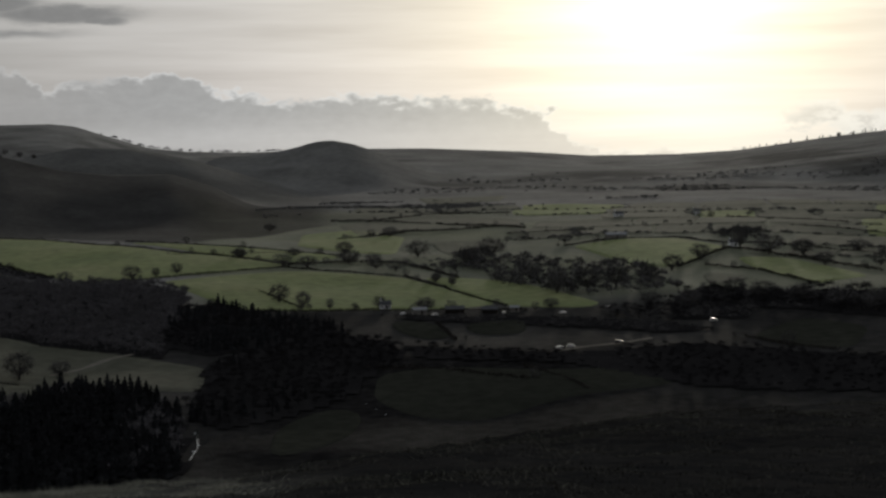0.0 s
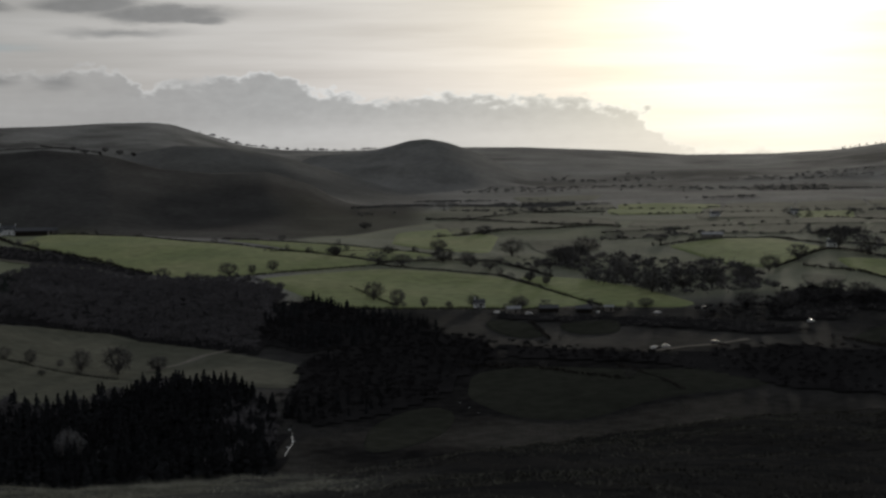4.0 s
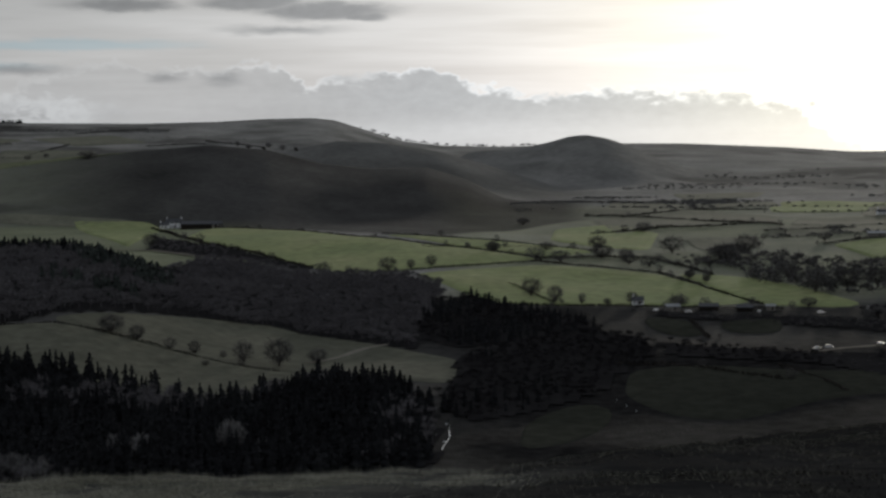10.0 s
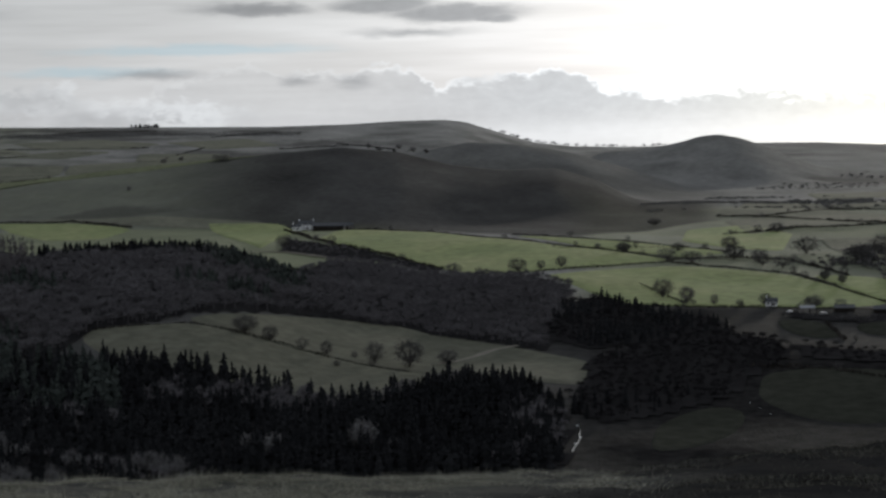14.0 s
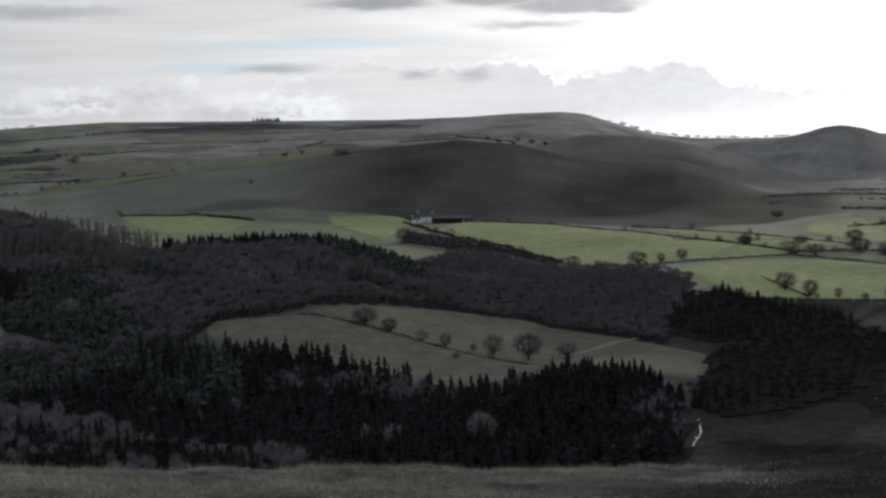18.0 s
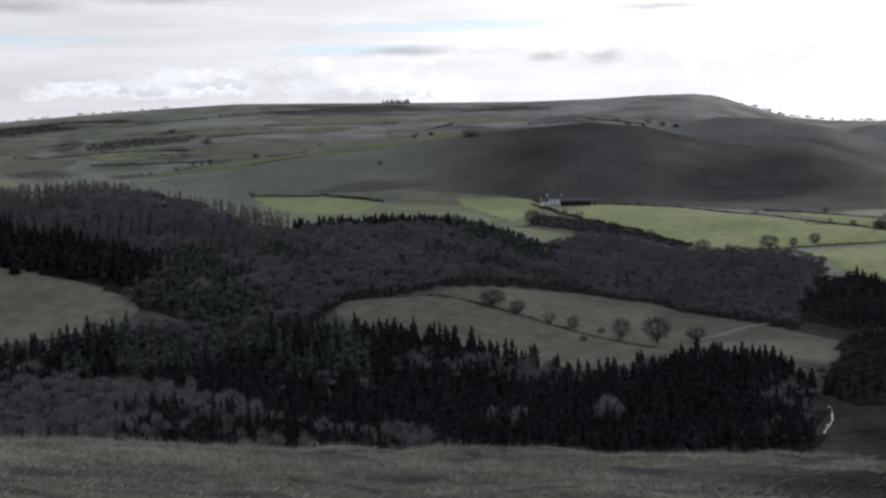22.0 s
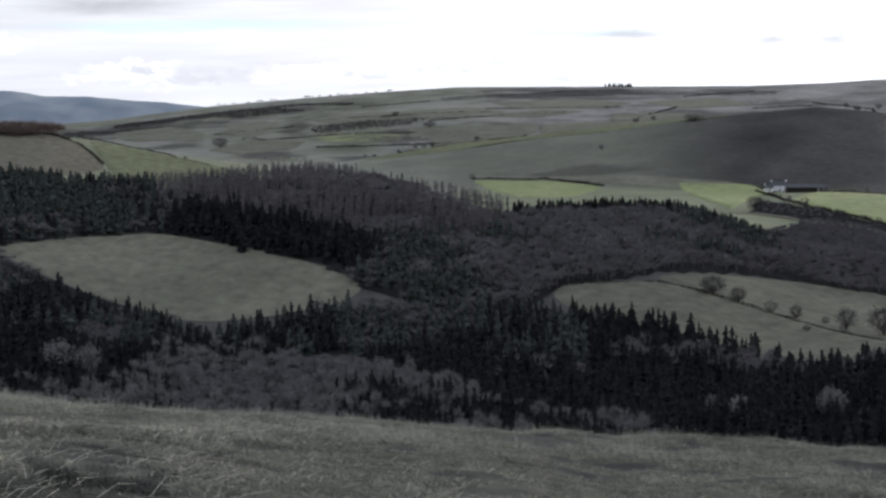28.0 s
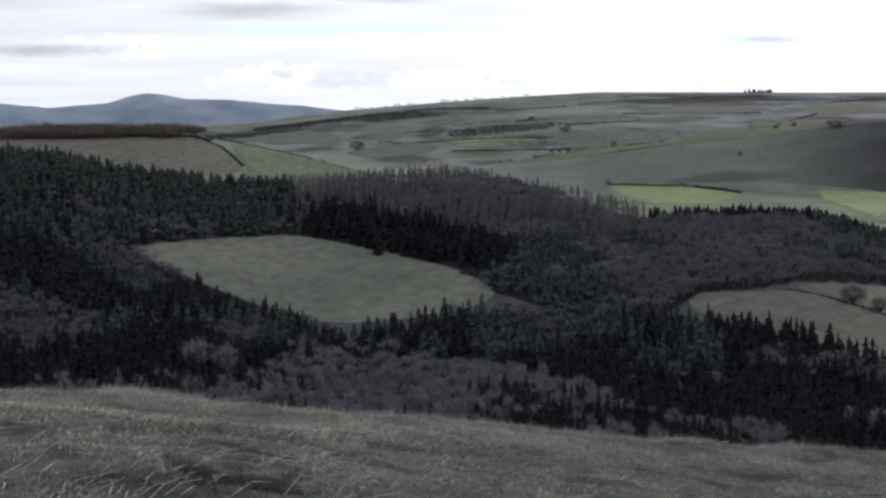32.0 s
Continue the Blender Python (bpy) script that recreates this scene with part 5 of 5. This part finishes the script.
# trees that have grown up out of the hedges
grown = []
for tall, points in HEDGES:
    line = finer(plan(points), 24.0, closed=False)
    for x, y in line:
        if RNG.rand() < .5 and math.hypot(x, y) < 2100:
            h = RNG.uniform(3.5, 8.5)
            grown.append((x + RNG.uniform(-6, 6), y + RNG.uniform(-2, 2), h, h * RNG.uniform(.9, 1.4)))
place([broad_tree(RNG, "small bare tree grown up out of a hedge", M_OAK, "hedge_tree", "small hedge trees", limbs=8, branches=3, twigs=380, twig_width=.024, fork=.1, low=.03) for k in range(4)], grown)


# ---- grass of the near hill ----
M_BLADES = material("bleached_grass", [(.178, .177, .144), (.250, .246, .202), (.335, .327, .268)], (.7, 5.0), per_island=.32, bump=0, spec=.2)
# sprigs coloured for the cloud shade painted on the right-hand slope
M_SHADED_SPRIGS = material("shaded_sprigs", [(.014, .012, .010), (.034, .029, .024)], (.3, 3.0), per_island=.4, bump=0)
# colour of the mossy tufts, and the shaded tone of the slope grass
M_MOSS_SHADE = material("moss_and_shade_tufts", [(.040, .042, .033), (.125, .124, .100)], (4.0, 16.0), per_island=.6, bump=0)
M_STALK = material("dead_stalks", [(.30, .285, .24), (.40, .38, .32)], (2, 20), per_island=.3, bump=0)


def near_places(n, az0, az1, r0, r1, seed):
    rng = np.random.RandomState(seed)
    a = np.radians(rng.uniform(az0, az1, n))
    r = np.sqrt(rng.uniform(r0 * r0, r1 * r1, n))
    return rng, r * np.sin(a), r * np.cos(a), r


def blades(name, n, az, reach, tall, width, lean, mat, label, seed, keep, tuft=1.0, category="grass", bent=False):
    rng, x, y, r = near_places(n, *az, *reach, seed)
    clump = value_noise(x / .55, y / .55, 3) * .6 + value_noise(x / 1.7, y / 1.7, 4) * .5
    ok = rng.rand(n) < keep(x, y) * np.clip(.6 + .8 * clump * tuft, .12, 1)
    x, y, r, clump = x[ok], y[ok], r[ok], clump[ok]
    m = len(x)
    h = tall * rng.uniform(.5, 1.3, m) * (1 + .5 * clump)
    wind = 2.6 + .9 * value_noise(x / 2.2, y / 2.2, 1) * 3
    way = np.stack([np.cos(wind + rng.randn(m) * 1.5), np.sin(wind + rng.randn(m) * 1.5)], -1) * (lean * h * rng.uniform(.3, 1.4, m))[:, None]
    z = height(x, y) - .01
    side = np.stack([-way[:, 1], way[:, 0]], -1)
    side /= np.linalg.norm(side, axis=1)[:, None] + 1e-9
    side *= (width * rng.uniform(.6, 1.4, m) * (1 + r / 30))[:, None]
    root = np.stack([x, y], -1)
    p0, p1 = np.column_stack([root - side, z]), np.column_stack([root + side, z])
    p2 = np.column_stack([root + way, z + h * rng.uniform(.6, 1.05, m)])
    tris = np.stack([p0, p1, p2], 1)
    if bent:
        knee = np.column_stack([root + way * .45 + side * .6, z + h * .75])
        tris = np.concatenate([np.stack([p0, p1, knee], 1), np.stack([p0, knee, p2], 1)])
    v, f = soup(tris)
    return tagged(mesh_object(name, v, f, mat), label, category, kind="stuff")


def on_straw(x, y):
    share = ground_cover(x, y)[0]
    return share * smooth(.2, .5, share) * (1 - hollows(x, y)) ** 2


def on_heather_shade(x, y):
    return np.clip(ground_cover(x, y)[2], 0, 1)


blades("hill_grass", 300000, (-56, 4), (5.5, 24), .036, .0008, 2.0, M_BLADES, "matted bleached winter grass on the near hill", 3, on_straw, bent=True)
blades("fine_grass", 420000, (-56, 2), (5.5, 25), .05, .0011, 1.5, M_BLADES, "fine bleached grass stems on the near hill", 8, on_straw, 1.3)
blades("far_slope_grass", 90000, (-10, 17), (16, 46), .06, .0022, 1.3, M_BLADES, "bleached tussock grass on the falling slope", 9, on_straw, 1.5)
blades("brow_grass", 110000, (-56, -7), (14, 24), .11, .0013, .9, M_BLADES, "taller bleached grass along the brow", 4, on_straw, 1.5)
blades("heather", 110000, (-14, 20), (6, 60), .045, .0045, .9, M_SHADED_SPRIGS, "dark sprigs on the near slope, cloud shade in their colour", 5, on_heather_shade, category="heather")
blades("slope_grass", 120000, (-17, 18), (6, 46), .05, .0026, 1.3, M_MOSS_SHADE, "tussock grass on the falling slope, shade in its colour", 10, on_heather_shade, 1.6)
blades("heather_tuft", 150000, (-56, -30), (6, 13), .045, .0022, 1.3, M_MOSS_SHADE, "dark mossy tufts in the bleached grass", 6, lambda x, y: np.clip(ground_cover(x, y)[2] * 1.2 - .2, 0, 1), category="heather")


def stalks(n, az, reach, long, width, seed, rise, label):
    """Dead stalks leaning over, most of them to the right and away."""
    rng, x, y, r = near_places(n, *az, *reach, seed)
    base = np.column_stack([x, y, height(x, y) - .01])
    away = np.column_stack([x / r, y / r, 0 * r])
    right = np.column_stack([y / r, -x / r, 0 * r])
    length = (long * rng.uniform(.4, 1.2, n))[:, None]
    tip = base + length * (right * rng.normal(.55, .35, (n, 1)) + away * rng.uniform(-.2, .8, (n, 1)))
    tip[:, 2] = height(tip[:, 0], tip[:, 1]) + length[:, 0] * rng.uniform(.3, 1, n) * rise
    mid = (base + tip) / 2 + rng.randn(n, 3) * .05 * long + [0, 0, .06 * long]
    v, f = soup(np.concatenate([np.concatenate([tube(p, q, width, width * .8, 3), tube(q, s, width * .8, width * .35, 3)]) for p, q, s in zip(base, mid, tip)]))
    return tagged(mesh_object("dead_stalks", v, f, M_STALK), label, "stalks", kind="stuff")


stalks(110, (-53.5, -38), (6.8, 11), .38, .0026, 21, .35, "pale dead bracken stalks leaning in the grass")
stalks(420, (-54, -6), (8, 18), .18, .0017, 22, .35, "short broken pale grass stalks")
stalks(420, (-54, -6), (16, 22.5), .15, .0012, 23, 1.0, "thin seed stalks standing on the brow")


# ---- far range beyond the plateau: a plain distant backdrop, haze in colour and glow ----
def far_range():
    crest = [(-70, .1), (-54, .2), (-51.5, .12), (-50, -.05), (-47.9, .08), (-47.2, .3), (-46.5, .42), (-45.9, .36), (-45.3, .2), (-44.5, .16), (-43.7, .15), (-42.5, .02), (-40.9, -.12), (-38, -.5), (-34, -1.5)]
    line = eased(crest, 1, .7)
    azs = np.arange(-70, -33.9, .15)
    e = np.interp(azs, TABLE, line) + .012 * value_noise(azs * 2.2, azs * 0, 2)
    m = bpy.data.materials.new("far_hazed_hills")
    m.use_nodes = True
    nt = m.node_tree
    b = nt.nodes["Principled BSDF"]
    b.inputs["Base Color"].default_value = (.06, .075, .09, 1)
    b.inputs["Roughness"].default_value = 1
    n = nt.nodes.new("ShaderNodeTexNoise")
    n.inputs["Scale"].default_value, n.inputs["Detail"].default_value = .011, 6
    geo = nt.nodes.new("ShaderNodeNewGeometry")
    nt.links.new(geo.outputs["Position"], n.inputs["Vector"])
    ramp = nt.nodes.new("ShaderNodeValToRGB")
    # a blue-grey glow paints the haze of distance onto the hills
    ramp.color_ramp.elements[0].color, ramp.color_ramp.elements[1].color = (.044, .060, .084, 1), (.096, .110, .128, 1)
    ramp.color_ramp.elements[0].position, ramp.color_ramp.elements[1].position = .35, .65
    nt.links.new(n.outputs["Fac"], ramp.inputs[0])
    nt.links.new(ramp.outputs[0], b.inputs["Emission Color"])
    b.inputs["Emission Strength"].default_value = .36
    rows = []
    for dist, drop in ((4350, 1.6), (4450, .8), (4560, .35), (4650, 0), (4800, .6)):
        r = dist + 30 * value_noise(azs * .9, azs * 0 + dist, 1)
        rows.append(np.stack([r * np.sin(np.radians(azs)), r * np.cos(np.radians(azs)), EYE + r * np.tan(np.radians(e - drop))], -1))
    k, n_az = len(rows), len(azs)
    i, j = np.meshgrid(np.arange(k - 1), np.arange(n_az - 1), indexing="ij")
    a = i * n_az + j
    faces = np.stack([a, a + n_az, a + n_az + 1, a + 1], -1).reshape(-1, 4)
    tagged(mesh_object("backdrop", np.concatenate(rows), faces, m, smooth_faces=True), "distant range of hills, blue haze in its colour", "hills", kind="structure")


far_range()

# ---- farms ----
M_WHITEWASH = material("whitewash", [(.74, .75, .77), (.84, .85, .87)], (.3, 3), rough=.8, bump_scale=5)
M_STONE = material("grey_stone", [(.16, .15, .14), (.25, .235, .215)], (.5, 3), bump_scale=3)
M_SLATE = material("slate_roof", [(.05, .053, .06), (.085, .088, .095)], (.5, 4), rough=.7, bump_scale=4, spec=.2)
M_TIN = material("tin_roof", [(.15, .16, .17), (.22, .23, .24)], (.3, 3), rough=.35, bump_scale=4, spec=.6)
M_DARKWOOD = material("tarred_boards", [(.020, .018, .016), (.035, .03, .027)], (.5, 4), bump_scale=4)
M_GLASS = material("window_glass", [(.03, .035, .04), (.045, .05, .055)], (1, 5), rough=.08, bump=0, spec=.8)
M_CARS = [material(f"car_paint_{w}", [c, tuple(v * 1.15 for v in c)], (1, 5), rough=.18, bump=0, spec=.9) for w, c in (("white", (.36, .36, .36)), ("silver", (.48, .49, .5)), ("dark", (.05, .06, .09)))]
M_TYRE = material("tyre", [(.015, .015, .015), (.025, .025, .025)], (5, 20), bump=0)


def block(name, size, centre, mat, parent, label="", taper=0.0):
    """A bevelled box part."""
    bm = bmesh.new()
    bmesh.ops.create_cube(bm, size=1)
    for v in bm.verts:
        k = 1 - taper * (v.co.z + .5)
        v.co = Vector((v.co.x * size[0] * k + centre[0], v.co.y * size[1] * k + centre[1], v.co.z * size[2] + centre[2]))
    bmesh.ops.bevel(bm, geom=bm.edges[:], offset=min(size) * .06, segments=1, affect="EDGES")
    me = bpy.data.meshes.new(name)
    bm.to_mesh(me)
    bm.free()
    me.materials.append(mat)
    ob = new(name, me)
    ob.parent = parent
    return tagged(ob, label)


def prism(name, verts, faces, mat, parent, label=""):
    ob = mesh_object(name, [Vector(v) for v in verts], faces, mat, parent)
    return tagged(ob, label)


def gabled(kind, label, category, length, depth, eaves, ridge, wall_mat, roof_mat, spot, turn, windows=0, chimneys=0, door=True):
    """A gabled building along its x axis: walls with gables, two roof slopes with thickness, windows, door, chimneys."""
    b = thing(kind, label, category)
    l, d = length / 2, depth / 2
    walls = [(-l, -d, -1.5), (l, -d, -1.5), (l, d, -1.5), (-l, d, -1.5), (-l, -d, eaves), (l, -d, eaves), (l, d, eaves), (-l, d, eaves), (-l, 0, ridge), (l, 0, ridge)]
    prism("wall", walls, [(0, 1, 5, 4), (2, 3, 7, 6), (1, 2, 6, 9, 5), (3, 0, 4, 8, 7), (3, 2, 1, 0)], wall_mat, b)
    o, th = .45, .25
    s = (ridge - eaves) / d
    for sign in (-1, 1):
        e = (sign * (d + o), eaves - o * s)
        sec = [(e[0], e[1] + .03), (0, ridge + .03), (0, ridge + th), (e[0], e[1] + th)]
        v = [(x, y, z) for x in (-l - o, l + o) for y, z in sec]
        prism("roof", v, [(0, 1, 2, 3), (7, 6, 5, 4), (0, 4, 5, 1), (1, 5, 6, 2), (2, 6, 7, 3), (3, 7, 4, 0)], roof_mat, b)
    for k in range(windows):
        x = -l + length * (k + .5) / windows
        for z in ((1.5, eaves - 1.0) if eaves > 4 else (1.5,)):
            for sign in (-1, 1):
                w = block("window", (1.1, .12, 1.2), (x, sign * (d + .02), z), M_STONE, b)
                block("pane", (.9, .06, 1.0), (x, sign * (d + .08), z), M_GLASS, w)
    if door:
        block("door", (1.0, .1, 2.0), (.9, -d - .04, 1.0), M_DARKWOOD, b)
    for k in range(chimneys):
        c = block("chimney", (.8, .8, 2.2), ((-1, 1)[k % 2] * (l - .6), 0, ridge + .6), wall_mat, b)
        block("chimney_pot", (.3, .3, .5), ((-1, 1)[k % 2] * (l - .6), 0, ridge + 1.9), M_STONE, c)
    p = at(*spot)
    b.matrix_basis = pose(p.x, p.y, p.z + .3, 0, 0, turn)
    return b


def car(label, paint, spot, turn, tall=1.45, long=4.3):
    c = thing("van" if tall > 1.7 else "car", label, "vehicle", "parked vehicles")
    block("body", (long, 1.75, .7), (0, 0, .65), paint, c)
    block("cabin", (long * (.75 if tall > 1.7 else .52), 1.6, tall - .95), (-.15, 0, 1.0 + (tall - .95) / 2), paint, c, taper=.18)
    block("windscreen", (.06, 1.35, .45), (long * .21, 0, 1.2), M_GLASS, c)
    for sx in (-1, 1):
        for sy in (-1, 1):
            v = tube((sx * long * .31, sy * .72, .33), (sx * long * .31, sy * .9, .33), .33, .33, 12)
            w = part("wheel", v, M_TYRE, c)
    p = at(*spot)
    c.matrix_basis = pose(p.x, p.y, p.z + .55 + spot[1] / 3000, 0, 0, turn)
    return c


# the white farm under the long hill
gabled("farmhouse", "white-rendered farmhouse with a slate roof and two chimneys", "house", 15, 7, 5.2, 8.2, M_WHITEWASH, M_SLATE, (-18.95, 1530), 12, 4, 2)
gabled("cottage_wing", "low whitewashed wing beside the farmhouse", "house", 8, 5.5, 3.2, 5.4, M_WHITEWASH, M_SLATE, (-19.3, 1524), 12, 2, 1)
gabled("barn", "long dark tarred barn beside the farmhouse", "barn", 34, 11, 4.5, 7.0, M_DARKWOOD, M_SLATE, (-18.05, 1512), 8)
gabled("barn", "small grey stone barn at the end of the yard", "barn", 10, 7, 4, 6.5, M_STONE, M_SLATE, (-17.45, 1508), 30)
# the valley farm beyond the shaded paddocks
gabled("farmhouse", "white cottage with a slate roof at the field edge", "house", 6.5, 5, 2.8, 4.6, M_WHITEWASH, M_SLATE, (-2.15, 950), 10, 3, 1)
gabled("barn", "dark boarded barn with a dull tin roof", "barn", 11, 6.5, 2.2, 3.6, M_DARKWOOD, M_SLATE, (.4, 926), 4)
gabled("barn", "low dark boarded barn with a slate roof", "barn", 9, 6, 2.1, 3.4, M_DARKWOOD, M_SLATE, (1.7, 923), -6)
gabled("shed", "small tin-roofed shed beside the barns", "shed", 8, 5, 2.6, 3.8, M_STONE, M_TIN, (-.9, 921), 14)
gabled("shed", "small stone shed behind the barns", "shed", 5, 4, 2.4, 3.3, M_STONE, M_TIN, (2.6, 926), 0)
# scattered houses of the valley
gabled("barn", "long pale-roofed barn in the far valley", "barn", 18, 8, 2.6, 4.2, M_STONE, M_TIN, (6.3, 1362), 2)
gabled("cottage", "small white cottage in the far valley", "house", 9, 6, 3.6, 5.8, M_WHITEWASH, M_SLATE, (6.4, 1630), 15, 2, 1)
gabled("cottage", "small white cottage beside the far lane", "house", 8, 6, 3.4, 5.6, M_WHITEWASH, M_SLATE, (9.2, 1670), -10, 2, 1)
gabled("cottage", "white cottage by the valley hedge", "house", 7, 5, 3.2, 5.2, M_WHITEWASH, M_SLATE, (10.5, 1266), 5, 2, 1)
for label, paint, spot, turn, tall in (
        ("white van parked by the farm shed", M_CARS[0], (-.33, 907), 20, 1.75), ("silver car parked in the farmyard", M_CARS[1], (-1.5, 915), 60, 1.45),
        ("white car parked beside the barns", M_CARS[0], (2.2, 911), 80, 1.45), ("silver car parked on the valley lane", M_CARS[1], (4.35, 908), 10, 1.45),
        ("white van parked on the lower lane", M_CARS[0], (4.65, 784), 5, 1.75), ("silver car parked on the lower lane", M_CARS[1], (4.25, 781), 8, 1.45),
        ("dark car parked at the lane end", M_CARS[2], (6.4, 798), 15, 1.45), ("white van parked by the valley hedge", M_CARS[0], (6.05, 926), 30, 1.75), ("white van parked on the valley road", M_CARS[0], (9.8, 868), 25, 1.75)):
    car(label, paint, spot, turn, tall)


# ---- stream ----
def water_material():
    m = bpy.data.materials.new("stream_water")
    m.use_nodes = True
    b = m.node_tree.nodes["Principled BSDF"]
    b.inputs["Base Color"].default_value = (.05, .055, .05, 1)
    b.inputs["Roughness"].default_value, b.inputs["IOR"].default_value = .06, 1.33
    n = m.node_tree.nodes.new("ShaderNodeTexNoise")
    n.inputs["Scale"].default_value, n.inputs["Detail"].default_value = 1.4, 4
    geo = m.node_tree.nodes.new("ShaderNodeNewGeometry")
    m.node_tree.links.new(geo.outputs["Position"], n.inputs["Vector"])
    bump = m.node_tree.nodes.new("ShaderNodeBump")
    bump.inputs["Strength"].default_value = .5
    m.node_tree.links.new(n.outputs["Fac"], bump.inputs["Height"])
    m.node_tree.links.new(bump.outputs[0], b.inputs["Normal"])
    return m


M_WATER = water_material()
M_FOAM_GLINT = material("foam_and_glint", [(.40, .42, .43), (.55, .57, .58)], (.3, 2), rough=.4, bump_scale=2)
ribbon("stream", [(-9.36, 572), (-9.28, 580), (-9.12, 588), (-9.02, 596), (-9.12, 606), (-9.06, 616), (-9.1, 628)], .5, M_WATER, "narrow stream winding out of the wood", "stream", .3)
# white water patches; the last three paint glints where no stream is built
for k, (a, r) in enumerate([(-9.25, 583), (-9.05, 594), (-9.18, 616), (-2.9, 665), (-2.55, 655), (-2.2, 645)]):
    p = at(a, r, 1.0 + .0)
    rng = np.random.RandomState(40 + k)
    ang = np.arange(10) * .6283
    rad = rng.uniform(.7, 1.3, 10)
    v = [(p.x, p.y, p.z + .12)] + [(p.x + math.cos(t) * s * (.6 if k < 3 else .35), p.y + math.sin(t) * s * (.9 if k < 3 else .5), p.z) for t, s in zip(ang, rad)]
    tagged(mesh_object("riffle", v, [(0, 1 + j, 1 + (j + 1) % 10) for j in range(10)], M_FOAM_GLINT), "white riffle of the stream, glint in its colour", "water", kind="structure")
